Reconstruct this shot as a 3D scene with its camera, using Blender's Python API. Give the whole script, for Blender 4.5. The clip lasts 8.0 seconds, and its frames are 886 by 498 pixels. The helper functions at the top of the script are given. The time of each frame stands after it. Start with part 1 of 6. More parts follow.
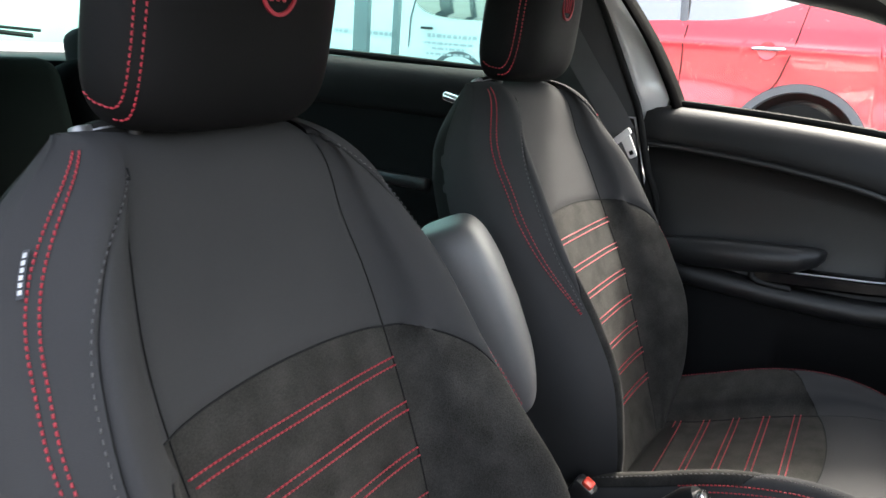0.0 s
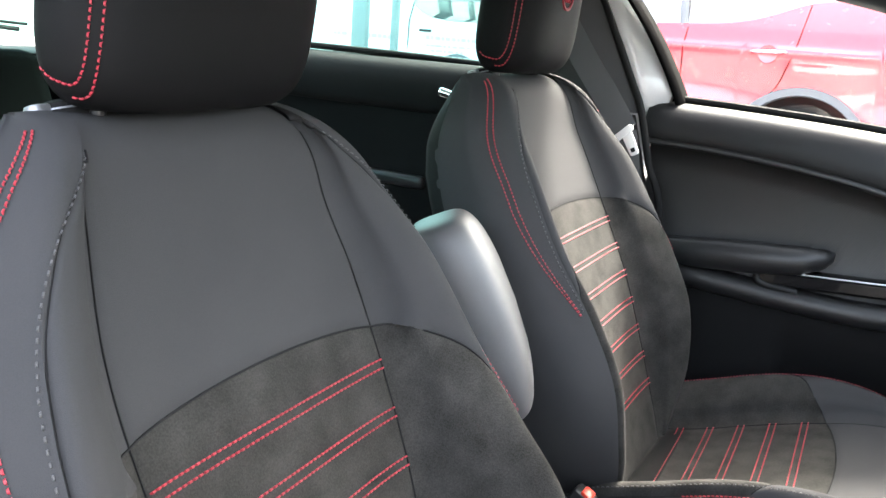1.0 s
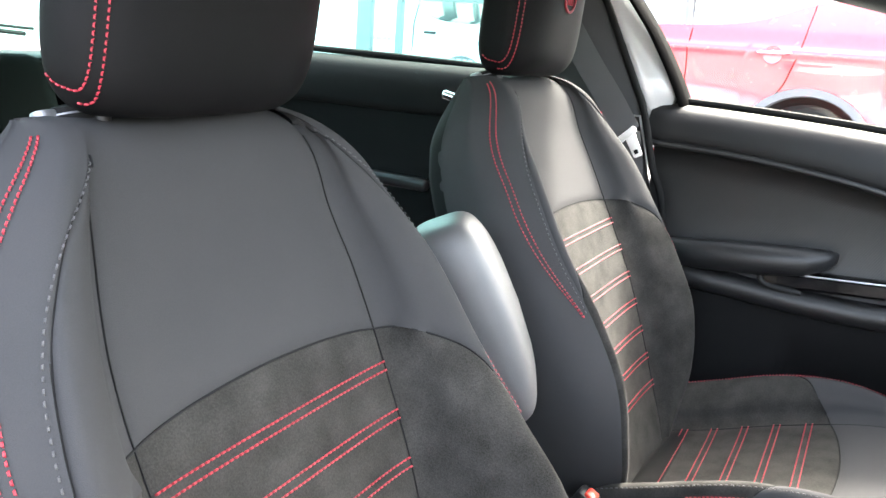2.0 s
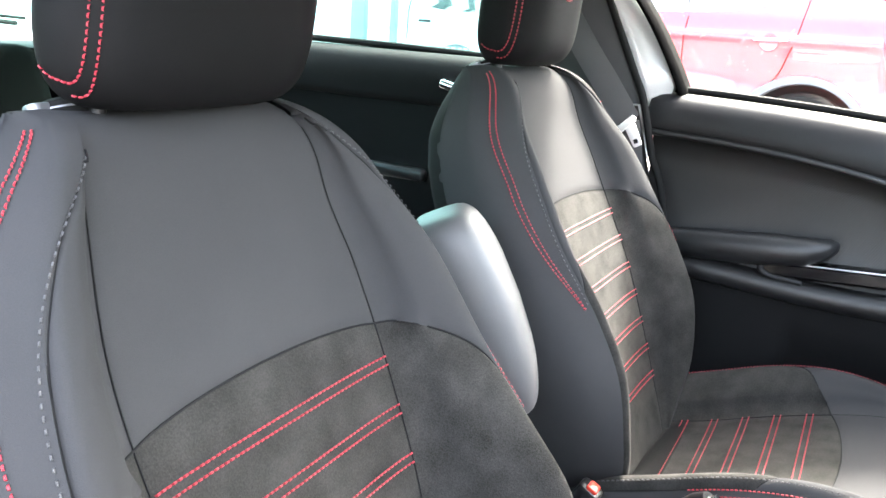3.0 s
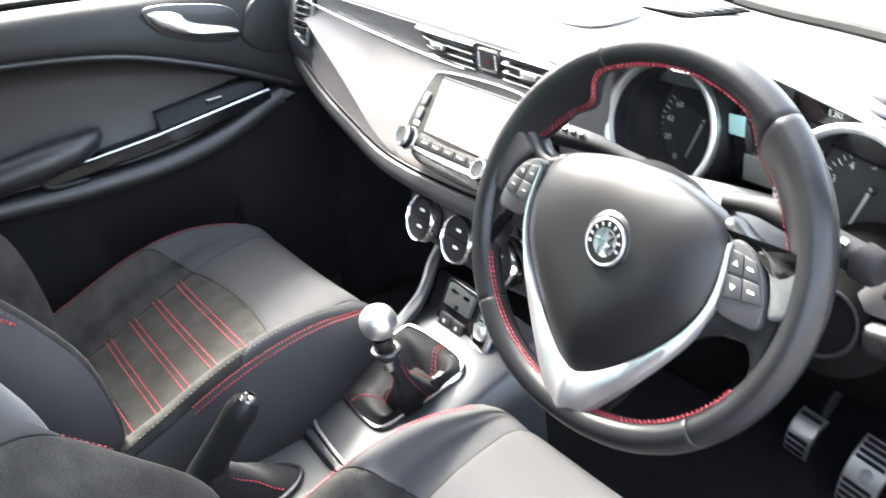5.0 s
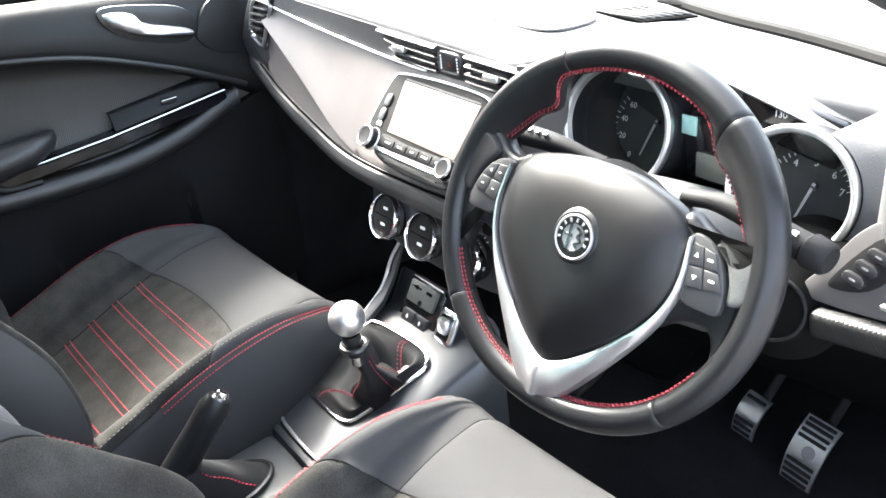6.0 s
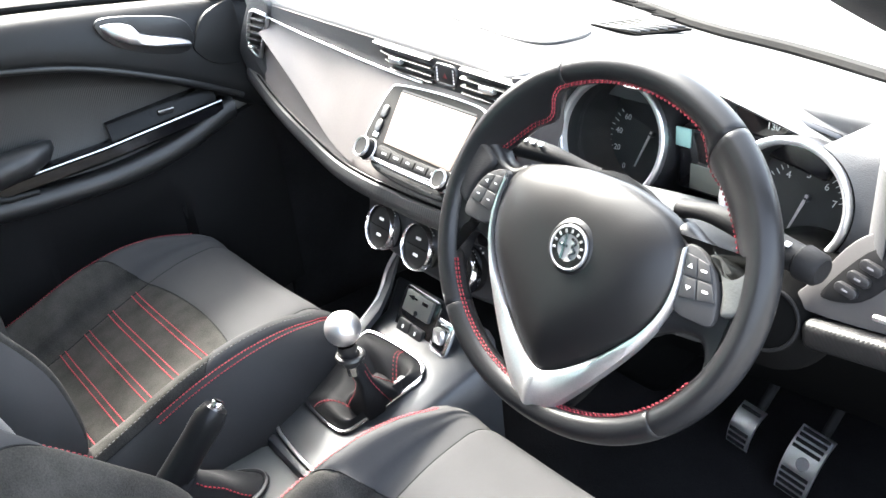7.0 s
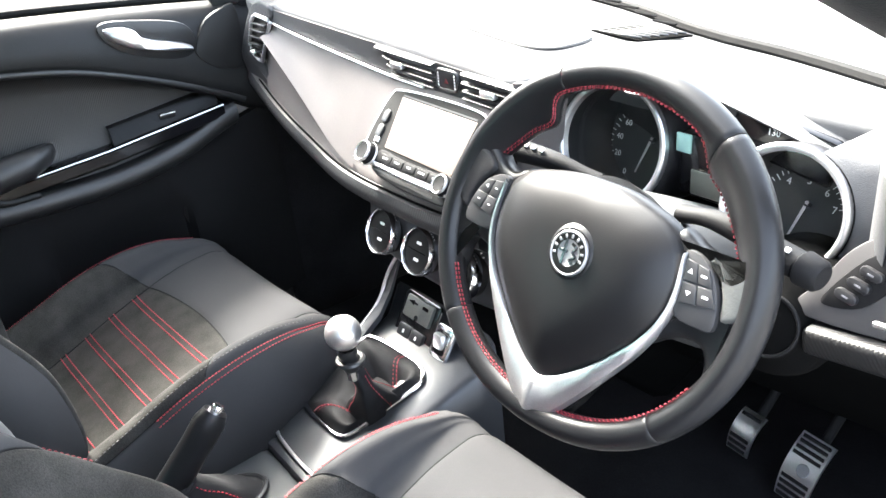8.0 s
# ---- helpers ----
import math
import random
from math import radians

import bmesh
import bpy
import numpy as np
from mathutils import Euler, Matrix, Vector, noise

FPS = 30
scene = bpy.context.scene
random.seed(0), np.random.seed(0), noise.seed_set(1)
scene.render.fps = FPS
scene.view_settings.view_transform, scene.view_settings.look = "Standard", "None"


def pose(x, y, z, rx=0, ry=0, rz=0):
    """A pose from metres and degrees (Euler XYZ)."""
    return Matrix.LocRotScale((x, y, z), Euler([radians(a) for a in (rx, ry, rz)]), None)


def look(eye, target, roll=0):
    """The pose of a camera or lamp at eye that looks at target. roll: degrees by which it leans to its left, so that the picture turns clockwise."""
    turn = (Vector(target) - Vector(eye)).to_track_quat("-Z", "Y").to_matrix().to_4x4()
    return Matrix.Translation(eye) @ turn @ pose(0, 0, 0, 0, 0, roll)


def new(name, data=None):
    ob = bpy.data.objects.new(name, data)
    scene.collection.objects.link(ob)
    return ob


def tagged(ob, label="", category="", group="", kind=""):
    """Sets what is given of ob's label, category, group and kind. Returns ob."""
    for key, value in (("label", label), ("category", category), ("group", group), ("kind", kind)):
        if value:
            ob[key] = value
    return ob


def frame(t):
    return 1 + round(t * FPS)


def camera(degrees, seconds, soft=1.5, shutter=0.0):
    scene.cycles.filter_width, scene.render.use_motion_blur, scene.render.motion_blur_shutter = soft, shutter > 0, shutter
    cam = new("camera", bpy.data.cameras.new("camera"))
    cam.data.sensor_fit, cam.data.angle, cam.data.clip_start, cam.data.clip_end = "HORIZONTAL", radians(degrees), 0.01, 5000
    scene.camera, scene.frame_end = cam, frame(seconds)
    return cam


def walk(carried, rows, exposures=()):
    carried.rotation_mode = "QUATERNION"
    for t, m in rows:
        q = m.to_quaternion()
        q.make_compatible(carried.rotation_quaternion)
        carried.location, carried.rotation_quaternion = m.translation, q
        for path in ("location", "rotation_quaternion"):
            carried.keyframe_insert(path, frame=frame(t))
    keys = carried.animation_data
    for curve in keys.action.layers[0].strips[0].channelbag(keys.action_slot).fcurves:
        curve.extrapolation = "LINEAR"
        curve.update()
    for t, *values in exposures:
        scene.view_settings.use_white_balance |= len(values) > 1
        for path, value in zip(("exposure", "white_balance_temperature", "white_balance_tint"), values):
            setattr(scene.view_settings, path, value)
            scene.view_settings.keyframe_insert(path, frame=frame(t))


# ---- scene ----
cam = camera(55.7, 8.0, 1.5, 0.5)
PATH = [
    (0, (0.948, 0.355, 1.185), (-0.733, -0.609, 0.69), 4.3),
    (0.5, (0.905, 0.334, 1.167), (-0.789, -0.615, 0.686), 4.7),
    (1, (0.901, 0.336, 1.164), (-0.784, -0.626, 0.679), 4.6),
    (1.5, (0.906, 0.343, 1.165), (-0.775, -0.629, 0.687), 4.4),
    (3, (0.896, 0.329, 1.167), (-0.784, -0.63, 0.66), 4.2),
    (3.5, (0.912, 0.29, 1.176), (-0.884, -0.372, 0.597), 3.4),
    (3.8, (0.927, 0.209, 1.205), (-0.953, -0.028, 0.564), -1.0),
    (4, (0.917, 0.161, 1.224), (-0.954, 0.147, 0.517), -3.7),
    (4.2, (0.903, 0.12, 1.231), (-0.947, 0.375, 0.515), -6.2),
    (4.5, (0.88, 0.068, 1.256), (-0.881, 0.625, 0.489), -6.2),
    (4.8, (0.867, 0.027, 1.268), (-0.745, 0.811, 0.38), -6.5),
    (5, (0.862, 0.006, 1.279), (-0.687, 0.873, 0.356), -7.8),
    (5.2, (0.86, -0.015, 1.285), (-0.636, 0.893, 0.317), -7.6),
    (6.5, (0.874, -0.037, 1.301), (-0.59, 0.962, 0.374), -6.3),
    (7, (0.873, -0.038, 1.3), (-0.595, 0.958, 0.377), -6.3),
    (8, (0.874, -0.038, 1.3), (-0.599, 0.96, 0.388), -6.1),
]
EXPOSURES = [(0, 3.27, 6900, 9), (0.5, 3.93, 6900, 9), (1.0, 4.32, 6900, 9), (1.6, 4.54, 6900, 9), (3.0, 4.88, 6750, 9), (4.3, 4.98, 6650, 8), (5.2, 4.63, 6550, 8), (6.4, 4.51, 6550, 8), (8, 4.51, 6550, 8)]
walk(cam, [(t, look(eye, target, roll)) for t, eye, target, roll in PATH], EXPOSURES)

# ---- light ----
SUN_ELEVATION, SUN_AZIMUTH = 46, 80      # azimuth: degrees to the left of the car's nose
world = bpy.data.worlds.new("sky")
scene.world = world
world.use_nodes = True
wt = world.node_tree
sky = wt.nodes.new("ShaderNodeTexSky")
sky.sky_type, sky.sun_disc = "NISHITA", False
sky.sun_elevation = radians(SUN_ELEVATION)
sky.sun_rotation = radians(-SUN_AZIMUTH)
sky.dust_density, sky.air_density = 5.0, 0.8
pale = wt.nodes.new("ShaderNodeHueSaturation")
pale.inputs["Saturation"].default_value = 0.6
wt.links.new(sky.outputs[0], pale.inputs["Color"])
wt.links.new(pale.outputs[0], wt.nodes["Background"].inputs[0])
wt.nodes["Background"].inputs[1].default_value = 0.15
sun_way = Vector((-math.sin(radians(SUN_AZIMUTH)) * math.cos(radians(SUN_ELEVATION)),
                  math.cos(radians(SUN_AZIMUTH)) * math.cos(radians(SUN_ELEVATION)), math.sin(radians(SUN_ELEVATION))))
sun = new("sun", bpy.data.lights.new("sun", "SUN"))
sun.data.energy, sun.data.angle, sun.data.color = 1.5, radians(9.0), (1.0, 0.96, 0.9)
sun.matrix_world = look(sun_way * 20, (0, 0, 0))


# ---- materials ----
def material(name, colour, rough=0.6, metal=0.0, vary=0.15, grain=300.0, bump=0.15, patch=12.0, sheen=0.0, coat=0.0, spec=0.5, ior=0.0):
    """Principled surface with broad patches and fine grain in colour, roughness and relief."""
    m = bpy.data.materials.new(name)
    m.use_nodes = True
    t = m.node_tree
    b = t.nodes["Principled BSDF"]
    co = t.nodes.new("ShaderNodeTexCoord")
    big, fine = t.nodes.new("ShaderNodeTexNoise"), t.nodes.new("ShaderNodeTexNoise")
    big.inputs["Scale"].default_value, big.inputs["Detail"].default_value = patch, 5
    fine.inputs["Scale"].default_value, fine.inputs["Detail"].default_value = grain, 3
    for n in (big, fine):
        t.links.new(co.outputs["Object"], n.inputs["Vector"])
    mix = t.nodes.new("ShaderNodeMix")
    mix.inputs[0].default_value = 0.45
    t.links.new(big.outputs[0], mix.inputs[2])
    t.links.new(fine.outputs[0], mix.inputs[3])
    ramp = t.nodes.new("ShaderNodeMapRange")
    ramp.inputs[1].default_value, ramp.inputs[2].default_value = 0.3, 0.7
    ramp.inputs[3].default_value, ramp.inputs[4].default_value = 1 - vary, 1 + vary
    t.links.new(mix.outputs[0], ramp.inputs[0])
    rgb = t.nodes.new("ShaderNodeVectorMath")
    rgb.operation = "SCALE"
    rgb.inputs[0].default_value = colour
    t.links.new(ramp.outputs[0], rgb.inputs["Scale"])
    t.links.new(rgb.outputs[0], b.inputs["Base Color"])
    rr = t.nodes.new("ShaderNodeMapRange")
    rr.inputs[3].default_value, rr.inputs[4].default_value = max(rough - 0.07, 0.02), min(rough + 0.07, 1.0)
    t.links.new(big.outputs[0], rr.inputs[0])
    t.links.new(rr.outputs[0], b.inputs["Roughness"])
    b.inputs["Metallic"].default_value = metal
    b.inputs["Specular IOR Level"].default_value = spec
    if sheen:
        b.inputs["Sheen Weight"].default_value, b.inputs["Sheen Roughness"].default_value = sheen, 0.4
    if coat:
        b.inputs["Coat Weight"].default_value, b.inputs["Coat Roughness"].default_value = coat, 0.06
    if bump:
        bp = t.nodes.new("ShaderNodeBump")
        bp.inputs["Strength"].default_value, bp.inputs["Distance"].default_value = bump, 0.001
        t.links.new(fine.outputs[0], bp.inputs["Height"])
        t.links.new(bp.outputs[0], b.inputs["Normal"])
    if ior:
        b.inputs["IOR"].default_value = ior
        b.inputs["Coat IOR"].default_value = ior
    return m


def ribbed(name, colour, rough, pitch=0.0035, turn=(0, 0, 45), depth=0.6):
    """Trim with fine slanting ribs in a twill, like woven carbon."""
    m = material(name, colour, rough, vary=0.1, grain=500, bump=0)
    t = m.node_tree
    b = t.nodes["Principled BSDF"]
    co = t.nodes.new("ShaderNodeTexCoord")
    mp = t.nodes.new("ShaderNodeMapping")
    mp.inputs["Rotation"].default_value = [radians(a) for a in turn]
    wave = t.nodes.new("ShaderNodeTexWave")
    wave.inputs["Scale"].default_value = 0.314 / pitch
    wave.inputs["Distortion"].default_value = 0.0
    t.links.new(co.outputs["Object"], mp.inputs[0])
    t.links.new(mp.outputs[0], wave.inputs["Vector"])
    bp = t.nodes.new("ShaderNodeBump")
    bp.inputs["Strength"].default_value, bp.inputs["Distance"].default_value = depth, 0.0012
    t.links.new(wave.outputs["Fac"], bp.inputs["Height"])
    t.links.new(bp.outputs[0], b.inputs["Normal"])
    return m


def glass_material(name, tint):
    m = bpy.data.materials.new(name)
    m.use_nodes = True
    t = m.node_tree
    t.nodes.remove(t.nodes["Principled BSDF"])
    clear, gloss, mix, fr, power, lift = (t.nodes.new("ShaderNode" + n) for n in ("BsdfTransparent", "BsdfGlossy", "MixShader", "LayerWeight", "Math", "Math"))
    clear.inputs[0].default_value = (*tint, 1)
    gloss.inputs["Roughness"].default_value = 0.02
    power.operation, power.inputs[1].default_value = "POWER", 5.0
    lift.operation, lift.inputs[1].default_value, lift.inputs[2].default_value = "MULTIPLY_ADD", 0.8, 0.03
    fr.inputs[0].default_value = 0.5
    t.links.new(fr.outputs["Facing"], power.inputs[0])
    t.links.new(power.outputs[0], lift.inputs[0])
    t.links.new(lift.outputs[0], mix.inputs[0])
    t.links.new(clear.outputs[0], mix.inputs[1])
    t.links.new(gloss.outputs[0], mix.inputs[2])
    t.links.new(mix.outputs[0], t.nodes["Material Output"].inputs[0])
    return m


CLOTH = material("grey neoprene cloth", (0.038, 0.038, 0.0392), 0.93, vary=0.14, grain=1400, bump=0.3, patch=6, spec=0.09)
SUEDE = material("dark suede", (0.029, 0.0279, 0.0260), 0.97, vary=0.55, grain=600, bump=0.5, patch=26, sheen=0.03, spec=0.06)
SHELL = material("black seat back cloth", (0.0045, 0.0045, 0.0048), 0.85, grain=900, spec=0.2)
RED_THREAD = material("red thread", (0.29, 0.016, 0.029), 0.6, vary=0.25, grain=1500)
GREY_THREAD = material("grey thread", (0.055, 0.055, 0.058), 0.7, vary=0.2, grain=1500)
LEATHER = material("black leather", (0.009, 0.0092, 0.010), 0.33, vary=0.15, grain=900, bump=0.12, patch=18, spec=0.25)
HEAD = material("matt black leatherette", (0.0055, 0.0055, 0.0058), 0.6, vary=0.15, grain=900, bump=0.15, patch=14, spec=0.08)
SEAM_DARK = material("sunk dark seam", (0.014, 0.014, 0.0145), 0.9, vary=0.1, spec=0.1)
HUB = material("satin airbag cover", (0.007, 0.007, 0.0075), 0.40, vary=0.14, grain=900, bump=0.12, spec=0.30)
PAD_GREY = material("grey key plastic", (0.030, 0.030, 0.031), 0.45, vary=0.1, grain=800, bump=0.08, spec=0.35)
KEY_BLACK = material("matt black key plastic", (0.008, 0.008, 0.0085), 0.6, vary=0.1, spec=0.12)
BOOT = material("soft creased leather", (0.016, 0.016, 0.017), 0.74, vary=0.2, grain=700, bump=0.4, spec=0.16)
# Black leather painted grey: the sky's sheen is put into the colour.
PADDED = material("smooth black leatherette greyed for sky sheen", (0.08, 0.08, 0.082), 0.5, vary=0.12, grain=900, bump=0.15, spec=0.6, ior=1.6)
PERF = material("pebbled leather", (0.075, 0.077, 0.073), 0.45, vary=0.15, grain=420, bump=0.45, patch=18)
PLASTIC = material("black soft plastic", (0.011, 0.0113, 0.0118), 0.52, vary=0.2, grain=800, bump=0.35, patch=9, spec=0.27)
SATIN = material("satin black plastic", (0.015, 0.015, 0.016), 0.34, vary=0.15, grain=700, bump=0.08)
DASH_TOP = material("grained dash plastic", (0.06, 0.061, 0.063), 0.55, vary=0.12, grain=900, bump=0.4, patch=7)
GLOSS = material("piano black", (0.006, 0.006, 0.007), 0.12, vary=0.1, grain=300, bump=0.0, coat=0.4)
FASCIA = material("bronze grey brushed panel", (0.112, 0.101, 0.098), 0.6, metal=0.1, vary=0.08, grain=450, bump=0.06, spec=0.25)
CARBON = ribbed("carbon look trim", (0.008, 0.0082, 0.0084), 0.42, 0.0028, (0, 35, 40), 0.25)
CARBON_FINE = ribbed("fine carbon look trim", (0.014, 0.0143, 0.0148), 0.42, 0.0022, (0, 35, 40), 0.12)
CARBON_DASH = ribbed("carbon look dash trim", (0.024, 0.024, 0.0255), 0.48, 0.0034, (0, 40, 0), 0.5)
CHROME = material("satin chrome", (0.82, 0.82, 0.84), 0.16, metal=1.0, vary=0.05, grain=200, bump=0.02)
ALLOY = material("brushed aluminium", (0.82, 0.82, 0.83), 0.38, metal=1.0, vary=0.1, grain=600, bump=0.08)
COLLAR = material("satin grey collar metal", (0.30, 0.30, 0.31), 0.45, metal=0.8, vary=0.08, grain=400, bump=0.03)
CONSOLE = material("dark graphite console paint", (0.040, 0.042, 0.046), 0.42, metal=0.3, vary=0.1, grain=700, bump=0.08)
CARPET = material("black carpet", (0.012, 0.012, 0.013), 0.98, vary=0.4, grain=420, bump=1.0, spec=0.1)
LINING = material("pale roof lining", (0.55, 0.54, 0.51), 0.95, vary=0.06, grain=900, bump=0.3)
PILLAR_DARK = material("dark grey pillar trim", (0.022, 0.0225, 0.0235), 0.6, vary=0.1, grain=900, bump=0.3)
BODY = material("silver car paint", (0.64, 0.645, 0.645), 0.3, metal=0.1, vary=0.04, grain=300, bump=0.0, coat=0.8)
RUBBER = material("black rubber", (0.010, 0.010, 0.010), 0.8, vary=0.2, grain=400, spec=0.12)
# Black of window channel and grilles; on lower dash and bench, painted shade.
NEAR_BLACK = material("near-black flock, also shade on cabin parts", (0.003, 0.003, 0.003), 0.95, vary=0.2, grain=600, spec=0.03)
DULL_RED = material("unlit red marking", (0.10, 0.012, 0.014), 0.6, vary=0.05)
DARK_THREAD = material("dark red thread", (0.20, 0.014, 0.024), 0.65, vary=0.25, grain=1500)
TUNNEL = material("grey moulded plastic, also black shroud with glare", (0.045, 0.047, 0.048), 0.6, vary=0.12, grain=800, bump=0.35)
SWITCH_BLACK = material("deep black plastic", (0.006, 0.006, 0.006), 0.3, vary=0.1, spec=0.12)
WHITE_INK = material("white marking", (0.75, 0.75, 0.74), 0.6, vary=0.03)
RED_INK = material("red marking", (0.6, 0.03, 0.03), 0.5, vary=0.05)
NEEDLE = material("pale needle", (0.45, 0.40, 0.40), 0.5, vary=0.05)
PALE_INK = material("faint grey lettering", (0.50, 0.51, 0.52), 0.6, vary=0.05)
BANK_PAINT = material("graphite switch panel", (0.052, 0.050, 0.050), 0.5, metal=0.1, vary=0.08, grain=700, bump=0.06)
# Lightened: the cover glass's reflection is put into the dial's colour.
DIAL_FACE = material("dial face", (0.022, 0.0225, 0.023), 0.4, vary=0.08, grain=600, bump=0.02)
BELT = material("belt webbing", (0.055, 0.055, 0.057), 0.7, vary=0.2, grain=1200, bump=0.5)
WHITE_PLASTIC = material("white plastic", (0.75, 0.74, 0.72), 0.4, vary=0.05)
RED_PLASTIC = material("red release button plastic", (0.7, 0.05, 0.03), 0.35, vary=0.08)
RED_PAINT = material("red car paint", (0.72, 0.026, 0.045), 0.25, vary=0.04, grain=300, bump=0.0, coat=1.0, ior=1.6)
CLADDING = material("grey wheel arch plastic", (0.13, 0.13, 0.14), 0.6, vary=0.1, grain=500)
WHITE_PAINT = material("white van paint", (0.78, 0.79, 0.79), 0.3, vary=0.03, grain=200, bump=0.0, coat=0.6)
STEEL = material("painted steel frame", (0.16, 0.19, 0.20), 0.45, metal=0.2, vary=0.08, grain=300)
ASPHALT = material("worn concrete", (0.20, 0.198, 0.192), 0.9, vary=0.35, grain=160, bump=1.0, patch=1.5)
WALL = material("pale rendered wall", (0.62, 0.62, 0.60), 0.9, vary=0.1, grain=60, bump=0.4, patch=1.2)
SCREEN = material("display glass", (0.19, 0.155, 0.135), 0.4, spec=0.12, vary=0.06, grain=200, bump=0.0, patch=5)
LCD = material("liquid crystal display", (0.10, 0.105, 0.09), 0.25, vary=0.05)
GREEN_LCD = material("pale green display", (0.25, 0.42, 0.38), 0.3, vary=0.05)
GLASS_FRONT = glass_material("clear window glass", (0.96, 0.98, 0.97))
GLASS_REAR = glass_material("green tinted glass", (0.70, 0.96, 0.92))
DARK_GLASS = material("dark vehicle glass", (0.03, 0.035, 0.037), 0.05, vary=0.1, bump=0.0, coat=1.0, spec=0.8, ior=2.3)


# ---- mesh helpers ----
def thing(name, label, category, at=(0, 0, 0), group="", kind=""):
    ob = new(name)
    ob.location = at
    ob.empty_display_size = 0.05
    return tagged(ob, label, category, group, kind)


def part(name, bm, mat, parent=None, label="", sharp=0.75):
    """Link a bmesh given in world coordinates as one mesh under a thing or a part."""
    bmesh.ops.recalc_face_normals(bm, faces=bm.faces)
    for e in bm.edges:
        if len(e.link_faces) == 2 and e.calc_face_angle(0) > sharp:
            e.smooth = False
    for f in bm.faces:
        f.smooth = True
    me = bpy.data.meshes.new(name)
    bm.to_mesh(me)
    bm.free()
    me.materials.append(mat)
    ob = new(name, me)
    if parent is not None:
        base = Vector()
        p = parent
        while p is not None:
            base = base + p.location
            p = p.parent
        me.transform(Matrix.Translation(-base))
        ob.parent = parent
    if label:
        ob["label"] = label
    return ob


def structure(name, bm, mat, label, category="", sharp=0.75):
    return tagged(part(name, bm, mat, None, "", sharp), label, category or name.split("_")[0], "", "structure")


def rbox(size, at=(0, 0, 0), bevel=0.004, seg=2, rot=None, bm=None):
    """A box with rounded edges, its middle at the given place."""
    b = bmesh.new()
    bmesh.ops.create_cube(b, size=1.0)
    bmesh.ops.scale(b, vec=size, verts=b.verts)
    if bevel:
        bmesh.ops.bevel(b, geom=b.edges[:], offset=min(bevel, 0.49 * min(size)), segments=seg, profile=0.5, affect="EDGES")
    m = Matrix.Translation(at) @ (rot.to_4x4() if rot is not None else Matrix.Identity(4))
    bmesh.ops.transform(b, matrix=m, verts=b.verts)
    return joined(bm, b)


def joined(bm, b):
    if bm is None:
        return b
    me = bpy.data.meshes.new("tmp")
    b.to_mesh(me)
    b.free()
    bm.from_mesh(me)
    bpy.data.meshes.remove(me)
    return bm


def axis_frame(origin, axis, up=(0, 0, 1)):
    z = Vector(axis).normalized()
    x = Vector(up).cross(z)
    if x.length < 1e-4:
        x = Vector((1, 0, 0))
    x.normalize()
    y = z.cross(x)
    return Matrix.Translation(origin) @ Matrix((x, y, z)).transposed().to_4x4()


def lathe(profile, m, seg=32, bm=None, start=0.0, sweep=2 * math.pi):
    """Turn (radius, height) pairs about the z axis of m. Ends at radius 0 close."""
    b = bmesh.new()
    full = abs(sweep - 2 * math.pi) < 1e-6
    n = seg if full else seg + 1
    rings = []
    for r, h in profile:
        if r < 1e-6:
            rings.append([b.verts.new(m @ Vector((0, 0, h)))])
        else:
            rings.append([b.verts.new(m @ Vector((r * math.cos(start + sweep * i / seg), r * math.sin(start + sweep * i / seg), h))) for i in range(n)])
    for p, q in zip(rings, rings[1:]):
        for i in range(seg):
            j = (i + 1) % n
            if len(p) == 1 and len(q) > 1:
                b.faces.new((p[0], q[i], q[j]))
            elif len(q) == 1 and len(p) > 1:
                b.faces.new((p[i], p[j], q[0]))
            elif len(p) > 1:
                b.faces.new((p[i], p[j], q[j], q[i]))
    return joined(bm, b)


def rod(p0, p1, r0, r1=None, seg=16, bevel=0.0, bm=None):
    """A round bar with softened ends."""
    p0, p1 = Vector(p0), Vector(p1)
    r1 = r0 if r1 is None else r1
    h = (p1 - p0).length
    e = bevel or min(r0, r1) * 0.2
    return lathe([(0, 0), (r0 - e, 0), (r0, e), (r1, h - e), (r1 - e, h), (0, h)], axis_frame(p0, p1 - p0), seg, bm)


def smooth_path(points, n=8, closed=False):
    """Catmull-Rom through the points."""
    pts = [Vector(p) for p in points]
    out = []
    count = len(pts)
    for i in range(count if closed else count - 1):
        if closed:
            a, b, c, d = (pts[(i + k) % count] for k in (-1, 0, 1, 2))
        else:
            b, c = pts[i], pts[i + 1]
            a = pts[i - 1] if i else b * 2 - c
            d = pts[i + 2] if i + 2 < count else c * 2 - b
        for k in range(n):
            t = k / n
            out.append(0.5 * ((2 * b) + (c - a) * t + (2 * a - 5 * b + 4 * c - d) * t * t + (3 * b - a - 3 * c + d) * t ** 3))
    if not closed:
        out.append(pts[-1])
    return out


